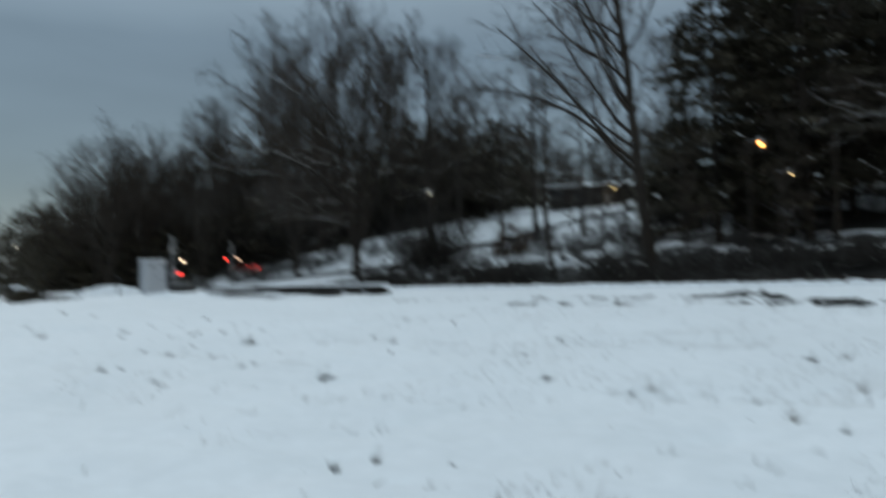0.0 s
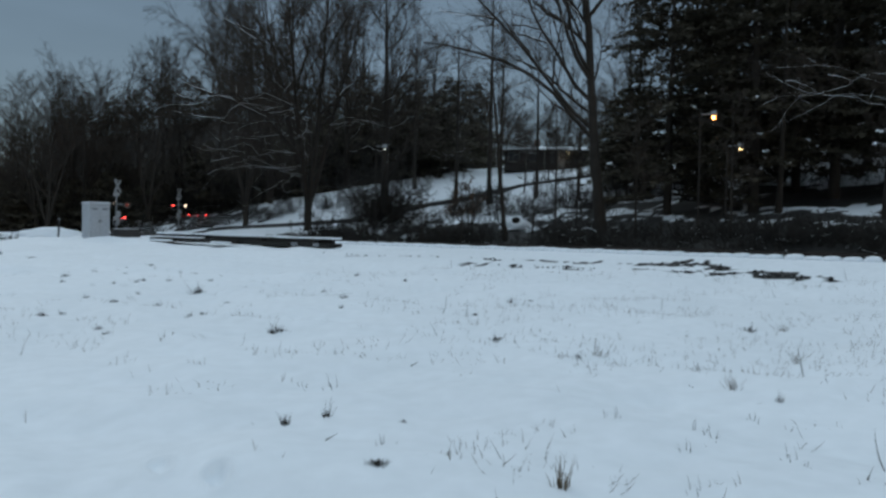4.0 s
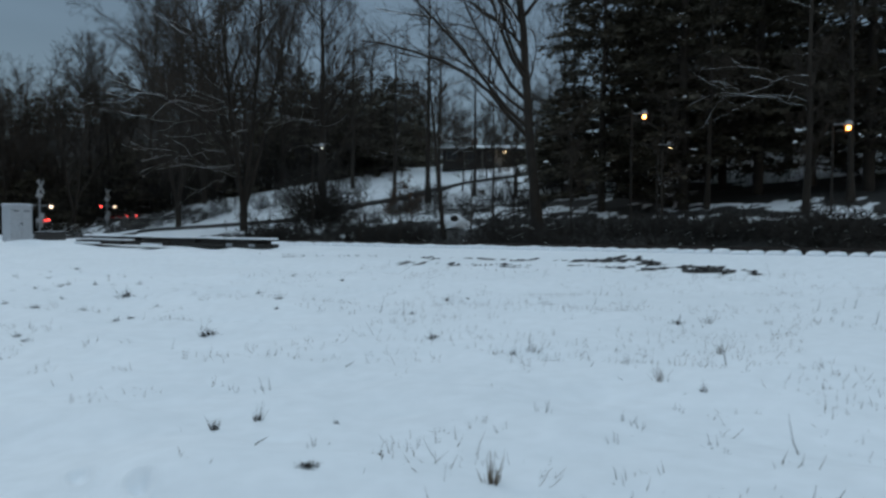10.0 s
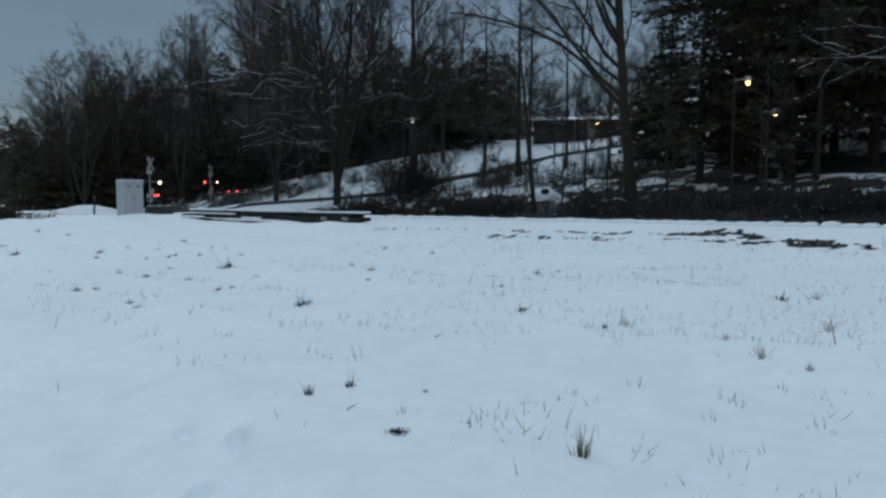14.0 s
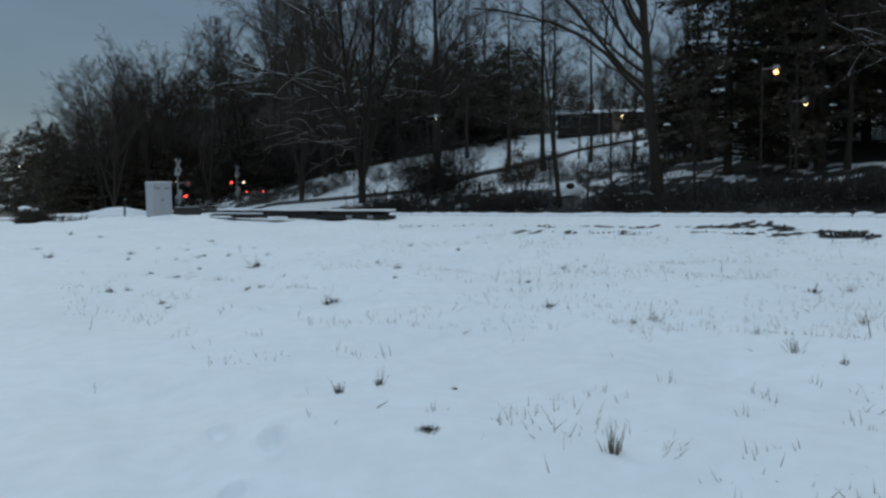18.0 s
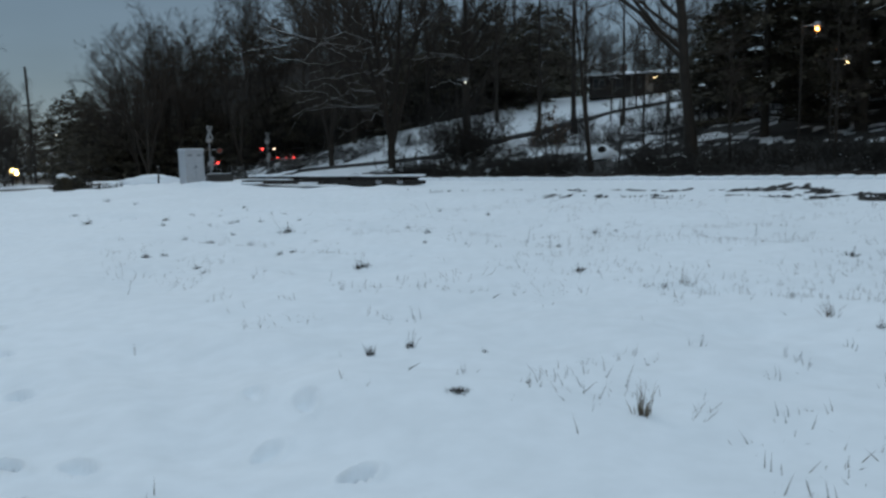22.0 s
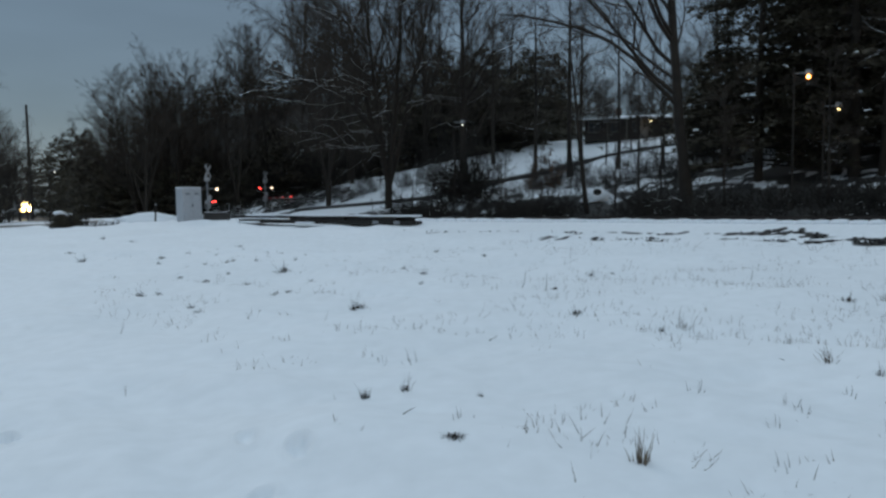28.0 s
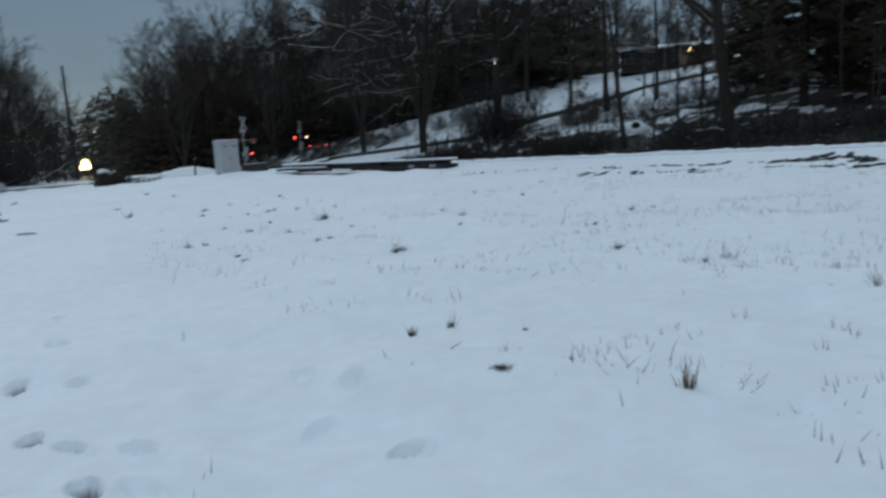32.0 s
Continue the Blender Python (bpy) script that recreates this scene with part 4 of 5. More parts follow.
brush_belt("dusted_brush", [(az, float(road_side(az)) + past, wide, high, 46) for az, past, wide, high in ((-20.4, -4, 2.6, 1.9), (-19.6, -3, 2.2, 1.4), (-16.6, 1.5, 2.4, 1.5), (-15.6, 3, 2.4, 1.8), (-14.0, 2.5, 2.6, 1.6), (-12.6, 4, 2.6, 1.9), (-11.2, 3, 2.2, 1.5), (-9.8, 5, 2.4, 1.6), (-6.6, 5, 2.2, 1.3), (-4.8, 6, 2.4, 1.6))], "low brush thickly dusted with snow beside the road", stout=1.5, skip=1)
brush_belt("hill_wood", [(-6.5 + i * 0.95, 78 + random.uniform(0, 12), 5.5, random.uniform(5.5, 9.0), 55) for i in range(9)], "dark leafless scrub wood above the snowy slope", "undergrowth")
brush_belt("slope_brush", [(random.uniform(2.5, 16), random.uniform(42, 64), 2.6, random.uniform(0.9, 2.6), 26) for _ in range(34)], "dark leafless brush scattered over the snowy slope")
brush_belt("maple_brush", [(-2.6, 53, 3.0, 5.0, 80), (-1.6, 54, 3.0, 4.2, 60), (-3.6, 55, 3.0, 3.8, 50), (-0.6, 55, 3, 3.2, 40), (-4.6, 50, 3.4, 1.6, 40), (-6.0, 50, 3.4, 1.2, 36), (-7.3, 51, 3.0, 0.9, 30), (0.8, 49, 2.6, 1.6, 30)], "dense leafless brush round the maple's foot", stout=1.8)
woods = [(az, r + random.uniform(-3, 3), 7.0, random.uniform(4.5, 9.0), 45) for r in (88,) for az in np.arange(-28.2, -3, 1.5)]
woods += [(az, 140 + random.uniform(-4, 4), 9.0, random.uniform(4, 8), 45) for az in np.arange(-31, 6, 1.9)]
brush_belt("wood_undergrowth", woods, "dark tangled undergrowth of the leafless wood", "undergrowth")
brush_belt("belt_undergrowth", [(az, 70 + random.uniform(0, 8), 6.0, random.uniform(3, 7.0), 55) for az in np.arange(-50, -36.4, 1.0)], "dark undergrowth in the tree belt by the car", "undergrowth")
brush_belt("pine_undergrowth", [(az, r + random.uniform(-2, 2), 5.0, random.uniform(2, 4.5), 28) for r in (52,) for az in np.arange(16, 45, 2.2)], "dark brush under the pines", "undergrowth")

# ---- railway: rails on snow-covered ties ----


def along_track(s, q, up=0.0):
    x, y = xy(s, q)
    return pose(x, y, tie_top(s) + up, 0, 0, TRACK_TURN)


def build_track():
    """In the track's own space x runs across it, away from the field, and y along it."""
    track = thing("railway_track", pose(0, 0, 0), "single railway track with snow-covered ties", "railway track", kind="structure")
    foot, web, head, tall = 0.07, 0.012, 0.036, 0.17
    profile = [(-foot, 0), (foot, 0), (foot, 0.012), (web, 0.03), (web, 0.125), (head, 0.14), (head, tall), (-head, tall), (-head, 0.14), (-web, 0.125), (-web, 0.03), (-foot, 0.012)]
    for side in (-0.72, 0.72):
        verts, faces = [], []
        stops = [-40, -10, 20, 60, 120, 240, 420]
        for s in stops:
            m = along_track(s, TRACK_Q + side)
            verts += [m @ Vector((px, 0, pz)) for px, pz in profile]
        n = len(profile)
        for i in range(len(stops) - 1):
            faces += [(i * n + j, i * n + (j + 1) % n, (i + 1) * n + (j + 1) % n, (i + 1) * n + j) for j in range(n)]
        part("rail", raw("rail", verts, faces, RUST), None, track, "rust-brown steel rail")
    tie = to_mesh("tie", box(2.6, 0.23, 0.16, pose(0, 0, -0.16), 0.012), CREOSOTE)
    bm = bmesh.new()
    bmesh.ops.create_uvsphere(bm, u_segments=10, v_segments=6, radius=1.0)
    for v in bm.verts:
        v.co = Vector((math.copysign(abs(v.co.x) ** 0.4, v.co.x) * 0.36, math.copysign(abs(v.co.y) ** 0.8, v.co.y) * 0.215, max(v.co.z, -0.2) * 0.125))
    lump = to_mesh("snow_mound", bm, SNOW)
    lump.polygons.foreach_set("use_smooth", [True] * len(lump.polygons))
    rng = np.random.default_rng(3)
    for i in range(150):
        s = -16 + i * 0.53
        piece = part("tie", tie, None, track)
        piece.matrix_basis = along_track(s, TRACK_Q, -0.005)
        for across in (-1.03, 0.0, 1.03):
            if across == 0.0 and rng.random() < 0.3:
                continue
            cap = part("snow_mound", lump, None, piece)
            cap.matrix_basis = pose(across + rng.normal(0, 0.03), rng.normal(0, 0.02), 0.0, 0, 0, rng.normal(0, 4)) @ Matrix.Diagonal((1, rng.uniform(0.92, 1.12), rng.uniform(0.75, 1.25), 1))
    stones = []
    s, q = rng.uniform(5, 26, 2200), rng.uniform(17.0, 20.6, 2200)
    x, y = xy(s, q)
    for px, py in zip(x[bare_and_shade(x, y) > 0.5], y[bare_and_shade(x, y) > 0.5]):
        bm = bmesh.new()
        bmesh.ops.create_icosphere(bm, subdivisions=1, radius=rng.uniform(0.02, 0.042))
        v = np.array([w.co for w in bm.verts]) * rng.uniform(0.7, 1.3, (len(bm.verts), 1)) * np.array([1, 1, 0.7])
        f = np.array([[w.index for w in g.verts] for g in bm.faces])
        bm.free()
        stones.append((v + np.array([px, py, float(ground(px, py)) + 0.01]), f))
    tagged(new("ballast_stones", mesh_of("ballast_stones", stones, BALLAST)), "ballast stones coloured near black for the shaded gaps at the shoulder's foot", "ballast", kind="stuff")


build_track()


def build_pile():
    """Rails and timbers stacked beside the track, capped with snow."""
    ax, ay, az_ = spot(-19.1, 43.0)
    bx, by, bz = spot(-6.0, 35.0)
    turn = math.degrees(math.atan2(by - ay, bx - ax))
    length = math.hypot(bx - ax, by - ay)
    tilt = -math.degrees(math.atan2(bz - az_, length))
    pile = thing("timber_pile", pose((ax + bx) / 2, (ay + by) / 2, (az_ + bz) / 2, 0, tilt, turn), "long stack of dark timbers and rails capped with snow", "timber pile")
    rng = np.random.default_rng(9)
    for y, z, x_from, x_to in ((-0.45, 0.0, -0.5, 0.5), (-0.18, 0.0, -0.5, 0.5), (0.1, 0.0, -0.48, 0.5), (0.38, 0.0, -0.5, 0.5), (-0.3, 0.2, -0.16, 0.5), (0.0, 0.2, -0.47, 0.49), (0.3, 0.2, -0.44, 0.47)):
        x = length * x_from + rng.uniform(0, 0.5)
        while x < length * x_to - 0.8:
            size = min(rng.uniform(2.4, 3.6), length * x_to - x)
            part("timber", box(size - 0.06, 0.25, 0.19, pose(x + size / 2, y + rng.normal(0, 0.03), z, 0, rng.normal(0, 0.4), rng.normal(0, 0.9)), 0.015), CREOSOTE, pile)
            x += size + (rng.uniform(0.1, 0.4) if z else 0.02)
    for x0, x1, y, z, w in ((-5.9, -3.4, 0.05, 0.39, 0.7), (-3.1, -1.2, 0.1, 0.39, 0.6), (-1.0, 2.7, 0.02, 0.39, 0.82), (2.5, 6.0, 0.05, 0.39, 0.78), (-5.7, -4.1, -0.85, 0.02, 0.4), (-1.2, 0.0, -0.83, 0.02, 0.38), (-5.8, -2.4, -0.32, 0.19, 0.3)):
        part("snow_cap", box(x1 - x0, w, 0.09, pose((x0 + x1) / 2, y, z, 0, rng.normal(0, 0.5), rng.normal(0, 1.5)), 0.04), SNOW, pile, "rounded cap of snow", smooth=True)
    for x, y in ((-4.9, -0.72), (-0.5, -0.7)):
        part("timber_end", box(1.7, 0.22, 0.2, pose(x, y, 0.0, 0, 0, 4), 0.015), CREOSOTE, pile)
    for x in (3.9, 5.2):
        part("end_plate", box(0.35, 0.05, 0.16, pose(x, -0.6, 0.05), 0.01), GALVANISED, pile, "pale metal plate on the timber")


build_pile()


def build_cabinet():
    x, y, z = spot(-23.35, 46.0)
    cab = thing("relay_cabinet", pose(x, y, z - 0.16, 0, 0, 51), "tall grey aluminium railway relay cabinet on short legs", "relay cabinet")
    w, d, h = 1.2, 0.86, 1.92
    part("body", box(w, d, h, pose(0, 0, 0.14), 0.03), ALUMINIUM, cab)
    part("roof", box(w + 0.08, d + 0.1, 0.07, pose(0, 0, h + 0.14), 0.025), ALUMINIUM, cab)
    part("roof_snow", box(w - 0.02, d - 0.04, 0.05, pose(0, 0, h + 0.21), 0.02), SNOW, cab, "thin snow on the roof", smooth=True)
    for sx in (-0.29, 0.29):
        door = part("door", box(0.55, 0.02, 1.74, pose(sx, -d / 2 - 0.012, 0.22), 0.006), ALUMINIUM, cab)
        part("handle", box(0.03, 0.03, 0.16, pose(sx * 0.18, -d / 2 - 0.035, 1.0), 0.006), BLACK, door)
        part("vent", box(0.3, 0.012, 0.12, pose(sx, -d / 2 - 0.027, 1.72), 0.004), GALVANISED, door)
        for hz in (0.4, 1.1, 1.8):
            part("hinge", rod(0.016, 0.1, pose(sx * 1.92, -d / 2 - 0.03, hz)), GALVANISED, door)
    for sx in (-0.5, 0.5):
        for sy in (-0.34, 0.34):
            part("leg", box(0.1, 0.1, 0.34, pose(sx, sy, -0.2), 0.01), GALVANISED, cab)
    bx, by, bz = spot(-21.4, 46.6)
    case = thing("battery_box", pose(bx, by, bz - 0.03, 0, 0, 36), "low dark battery box beside the relay cabinet", "battery box")
    part("body", box(1.5, 0.7, 0.42, None, 0.02), BLACK, case)
    part("lid", box(1.56, 0.76, 0.06, pose(0, 0, 0.42), 0.015), BLACK, case)
    part("lid_snow", box(1.3, 0.6, 0.03, pose(0, 0, 0.48), 0.012), SNOW, case, "thin snow on the lid")
    px, py, pz = spot(-25.75, 47.5)
    post = thing("marker_post", pose(px, py, pz - 0.2, 0, 3, 10), "thin dark post with a worn cap in the snow", "post")
    part("post", box(0.09, 0.09, 1.25, None, 0.012), CREOSOTE, post)
    part("cap", box(0.12, 0.12, 0.05, pose(0, 0, 1.25), 0.012), GALVANISED, post)


build_cabinet()

FLASHERS = []  # lit reflectors that turn inside their lamp housings: (object, phase)


def build_signal(name, az, r, height, turn, arm_turn, arm_len, arm_lights, label, flashing=True):
    """A crossing signal: mast, crossbuck, crossarm with two lamp pairs, and a lowered gate."""
    x, y, z = spot(az, r)
    sig = thing(name, pose(x, y, z - 0.05, 0, 0, turn), label, "crossing signal", "crossing signals")
    part("foundation", box(0.6, 0.6, 0.25, None, 0.02), GALVANISED, sig)
    part("mast", rod(0.055, height - 0.2, pose(0, 0, 0.2), 0.05), GALVANISED, sig)
    part("mast_cap", ball(0.07, pose(0, 0, height)), GALVANISED, sig, smooth=True)
    part("junction_box", box(0.28, 0.2, 0.4, pose(0.14, 0, 1.55), 0.02), GALVANISED, sig)
    for a in (45, -45):
        board = part("crossbuck_blade", box(1.22, 0.02, 0.2, pose(0, 0, height - 0.45, 0, 0, 62) @ pose(0, -0.075 - (0.022 if a > 0 else 0), 0, 0, a, 0) @ pose(0, 0, -0.1), 0.003), WHITEPAINT, sig, "white crossbuck blade")
        part("back_plate", box(1.2, 0.01, 0.19, pose(0, 0, height - 0.45, 0, 0, 62) @ pose(0, -0.06 - (0.022 if a > 0 else 0), 0, 0, a, 0) @ pose(0, 0, -0.095)), SIGNBACK, board)
    part("track_sign", box(0.42, 0.02, 0.26, pose(0, -0.07, height - 1.18), 0.003), WHITEPAINT, sig)
    lz = 2.45
    part("crossarm", rod(0.03, 1.5, pose(-0.65, 0, lz, 0, 90, 0)), GALVANISED, sig)
    for n, lx in enumerate((-0.55, 0.7)):
        hood = part("lamp_housing", rod(0.15, 0.26, pose(lx, 0.13, lz - 0.06, 90, 0, 0), sides=20), BLACK, sig)
        for face in (-1, 1):
            part("background_disc", rod(0.24, 0.012, pose(lx, face * 0.14, lz - 0.06, 90, 0, 0), sides=24), BLACK, hood)
            part("visor", loft([(-0.17, 0), (-0.12, 0.12), (0, 0.17), (0.12, 0.12), (0.17, 0), (0.15, 0), (0.1, 0.1), (0, 0.15), (-0.1, 0.1), (-0.15, 0)], 0.2, pose(lx, face * 0.25, lz - 0.06)), BLACK, hood)
            part("lens", rod(0.13, 0.016, pose(lx, face * 0.15, lz - 0.06, 90, 0, 0), sides=20), DULL_RED, hood)
        lamp = part("reflector", lit_reflector(0.1, RED_LAMP if n == 0 else PALE_LAMP), None, sig, "lit lamp reflector", pose(lx, -0.16, lz - 0.06))
        if flashing:
            FLASHERS.append((lamp, n))
    if flashing:
        part("side_lamp_housing", rod(0.13, 0.2, pose(-0.16, 0.0, lz + 0.05, 90, 0, 0), sides=18), BLACK, sig)
        FLASHERS.append((part("side_reflector", lit_reflector(0.085, PALE_LAMP), None, sig, "lit pale side lamp", pose(-0.16, -0.18, lz + 0.05)), 1))
    part("gate_machine", box(0.42, 0.36, 0.62, pose(0, 0.32, 0.95), 0.03), GALVANISED, sig)
    part("counterweight", box(0.5, 0.08, 0.3, pose(0, 0.32, 1.1) @ pose(0, 0, 0, 0, 0, arm_turn) @ pose(-0.7, 0, -0.12), 0.02), BLACK, sig)
    gate = part("gate_arm", box(arm_len, 0.045, 0.11, pose(0, 0.32, 1.22) @ pose(0, 0, 0, 0, -1.5, arm_turn) @ pose(arm_len / 2, 0, 0), 0.006), WHITEPAINT, sig, "striped gate arm lowered over the road")
    arm = pose(0, 0.32, 1.22) @ pose(0, 0, 0, 0, -1.5, arm_turn)
    for i in range(int(arm_len / 0.8)):
        part("stripe", box(0.4, 0.05, 0.115, arm @ pose(0.5 + i * 0.8, 0, -0.0025)), REDPAINT, gate)
    for n, at in enumerate(arm_lights):
        spot_m = arm @ pose(at, 0, 0.17)
        part("light_bracket", box(0.04, 0.03, 0.1, arm @ pose(at, 0, 0.1)), BLACK, gate)
        if n == len(arm_lights) - 1:
            part("tip_light", ball(0.085, spot_m, cuts=2), RED_LAMP, gate, "steady red lamp at the arm's tip", smooth=True)
        else:
            part("light_shell", rod(0.085, 0.05, spot_m @ pose(0, 0.08, 0, 90, 0, 0), sides=14), BLACK, gate)
            lamp = part("arm_reflector", lit_reflector(0.075, RED_LAMP), None, sig, "lit red gate lamp", spot_m)
            FLASHERS.append((lamp, 1 - n if flashing else n))
    return sig


def lit_reflector(r, mat):
    """A flat lamp that shines to both sides and is dark on its rim."""
    bm = rod(r, 0.016, pose(0, 0.008, 0, 90, 0, 0), sides=20)
    me = to_mesh("reflector", bm, mat)
    me.materials.append(BLACK)
    me.polygons.foreach_set("material_index", [0 if abs(p.normal.y) > 0.5 else 1 for p in me.polygons])
    return me


build_signal("crossing_signal", -22.0, 57.0, 4.2, 22, 82, 4.6, (0.45, 2.4, 4.2), "galvanised crossing signal with crossbuck, flashing lamps and lowered gate")
build_signal("crossing_signal", -17.75, 81.0, 4.15, 17.75, 12, 3.0, (1.05, 1.95, 2.85), "distant galvanised crossing signal with red lamps and lowered gate", flashing=False)

# ---- road that climbs the hill from the crossing to the house ----


def build_road():
    way = [(-24.2, 61.4), (-23.0, 68.2), (-19.5, 71.9), (-11.3, 64.3), (-4.0, 59.6), (-0.2, 66.4), (5.1, 68.4), (9.8, 71.3), (16.5, 69.1), (21.2, 65.3)]
    xs, ys = np.array([p[0] for p in way]), np.array([p[1] for p in way])
    t = np.linspace(0, 1, len(way))
    tt = np.linspace(0, 1, 90)
    x, y = np.interp(tt, t, xs), np.interp(tt, t, ys)
    for _ in range(12):
        x[1:-1], y[1:-1] = (x[:-2] + 2 * x[1:-1] + x[2:]) / 4, (y[:-2] + 2 * y[1:-1] + y[2:]) / 4
    dx, dy = np.gradient(x), np.gradient(y)
    n = np.hypot(dx, dy)
    dx, dy = dx / n, dy / n
    verts, faces, bank, bank_faces, verge = [], [], [], [], []
    for i in range(len(x)):
        zc = float(ground(x[i], y[i])) + 0.26
        for k, off in enumerate((-1.5, -1.15, 1.15, 1.5)):
            verts.append((x[i] - dy[i] * off, y[i] + dx[i] * off, zc - (0.9 if k in (0, 3) else 0) + 0.02 * math.cos(off)))
        for off, up in ((-1.25, -0.42), (-1.6, -0.33), (-2.2, -0.45), (-3.2, -1.2)):
            verge.append((x[i] - dy[i] * off, y[i] + dx[i] * off, zc + up))
        for off, up in ((-2.9, -0.5), (-2.4, 0.12), (-1.9, 0.2), (-1.4, -0.02), (-1.35, -0.5)):
            wob = 0.12 * float(hash_noise(np.array(i * 0.7), np.array(0.0), 41))
            bank.append((x[i] - dy[i] * -off, y[i] + dx[i] * -off, zc + up * (0.8 + wob)))
    for i in range(len(x) - 1):
        faces += [(i * 4 + j, i * 4 + j + 1, i * 4 + j + 5, i * 4 + j + 4) for j in range(3)]
        bank_faces += [(i * 5 + j, i * 5 + j + 1, i * 5 + j + 6, i * 5 + j + 5) for j in range(4)]
    road = tagged(new("road", raw("road", verts, faces, ASPHALT)), "narrow dark wet road climbing the snowy hill", "road", kind="structure")
    verge_faces = [(i * 4 + j, i * 4 + j + 1, i * 4 + j + 5, i * 4 + j + 4) for i in range(len(x) - 1) for j in range(3)]
    part("snow_verge", raw("snow_verge", verge, verge_faces, SNOW), None, road, "snowy verge sloping off the road", smooth=True)
    part("snow_bank", raw("snow_bank", bank, bank_faces, SNOW), None, road, "ploughed snow along the road's edge", smooth=True)


build_road()


def build_lane():
    """The lane that comes past the parked car and climbs to the crossing."""
    way = [(-52, 60), (-46, 63), (-40.25, 65.2), (-36, 66.5), (-32, 67), (-28, 66.5), (-24.5, 65.5), (-22.2, 65.5)]
    az = np.linspace(-52, -22.2, 70)
    r = np.interp(az, *zip(*way))
    lift = EYE + r * np.tan(np.radians(np.interp(az, [-40, -38, -34.4, -29.8, -26.5, -23.9], [-1.5, -1.36, -1.31, -1.07, -1.06, -0.98])))
    lane, side, n = [], [], 6
    for a, d, h in zip(np.radians(az), r, lift):
        for k, (off, up) in enumerate(((-3.2, -0.03), (-1.6, 0.0), (0.0, 0.07), (1.6, 0.12), (3.4, 0.2), (3.5, -0.6))):
            wob = 0.35 * (float(hash_noise(np.array(math.degrees(a) * 2.1), np.array(k * 3.0), 81)) - 0.5) if k in (0, 4) else 0.0
            lane.append(((d + off + wob) * math.sin(a), (d + off + wob) * math.cos(a), max(h, float(ground(d * math.sin(a), d * math.cos(a))) + 0.05) + up))
        x, y, z = lane[-6]
        for off, up in ((-0.02, -0.004), (-0.4, -0.03), (-1.4, -0.3), (-3.2, -0.9)):
            side.append((x + off * math.sin(a), y + off * math.cos(a), z + up))
    wet, packed = ([(i * n + j, i * n + j + 1, i * n + j + 7, i * n + j + 6) for i in range(len(az) - 1) for j in js] for js in ((0, 1), (2, 3, 4)))
    road = tagged(new("lane", raw("lane", lane, wet, ASPHALT)), "dark wet lane from the parked car to the crossing", "road", kind="structure")
    part("packed_snow", raw("packed_snow", lane, packed, SNOW), None, road, "packed snow on the far half of the lane", smooth=True)
    part("snow_verge", raw("snow_verge", side, [(i * 4 + j, i * 4 + j + 1, i * 4 + j + 5, i * 4 + j + 4) for i in range(len(az) - 1) for j in range(3)], SNOW), None, road, "snowy shoulder sloping to the field", smooth=True)


build_lane()

# ---- house on the hill ----


def build_house():
    x, y, z = spot(10.95, 84.0)
    house = thing("ranch_house", pose(x, y, z - 0.75, 0, 0, -8), "low brown ranch house with a snowy roof and lit porch", "house")
    L, D, h = 10.6, 7.5, 2.5
    part("wall", box(L, D, h, None, 0.01), SIDING, house)
    part("brick_base", box(L + 0.06, D + 0.06, 0.5, None, 0.01), SIDING, house)
    ex, ey = L / 2 + 0.6, D / 2 + 0.6
    hip = [(0, 1, 5, 4), (1, 2, 5), (2, 3, 4, 5), (3, 0, 4), (3, 2, 1, 0)]
    roof = part("roof", raw("roof", [(-ex, -ey, h - 0.2), (ex, -ey, h - 0.2), (ex, ey, h - 0.2), (-ex, ey, h - 0.2), (-ex + 3.2, 0, h + 0.52), (ex - 3.2, 0, h + 0.52)], hip, BLACK), None, house, "low hipped roof")
    part("roof_snow", raw("roof_snow", [(-ex - 0.03, -ey - 0.03, h - 0.18), (ex + 0.03, -ey - 0.03, h - 0.18), (ex, ey, h - 0.18), (-ex, ey, h - 0.18), (-ex + 3.2, 0, h + 0.6), (ex - 3.2, 0, h + 0.6)], hip, SNOW), None, roof, "thin snow blanket on the roof")
    part("gutter", box(2 * ex + 0.1, 0.12, 0.1, pose(0, -ey - 0.03, h - 0.29), 0.01), BLACK, roof)
    part("chimney", box(0.7, 0.55, 1.4, pose(-1.6, 0.5, h + 0.1), 0.02), BRICKRED, roof)
    for wx, ww in ((-4.3, 1.3), (-2.1, 1.0), (2.2, 1.6), (-0.1, 0.5)):
        win = part("window", box(ww, 0.08, 1.15, pose(wx, -D / 2 - 0.03, 0.95), 0.01), TRIM, house)
        for k in (-0.25, 0.25):
            part("pane", box(ww * 0.43, 0.02, 0.98, pose(wx + k * ww * 0.95, -D / 2 - 0.072, 1.03)), DARKGLASS, win)
    door = part("door", box(0.92, 0.07, 2.02, pose(0.85, -D / 2 - 0.03, 0.25), 0.01), TRIM, house)
    part("door_handle", ball(0.04, pose(1.2, -D / 2 - 0.09, 1.2)), CHROME, door)
    for px in (-2.9, -0.9, 2.9, 3.9, 4.9):
        part("porch_post", box(0.12, 0.12, h - 0.3, pose(px, -D / 2 - 0.5, 0.0), 0.01), TRIM, house)
    part("porch_step", box(2.6, 1.1, 0.22, pose(4.3, -D / 2 - 0.4, 0), 0.02), GALVANISED, house)
    part("porch_lamp", ball(0.15, pose(1.5, -D / 2 - 0.95, 1.9)), PORCH, house, "lit warm porch lamp", smooth=True)


build_house()

# ---- lamps and poles ----


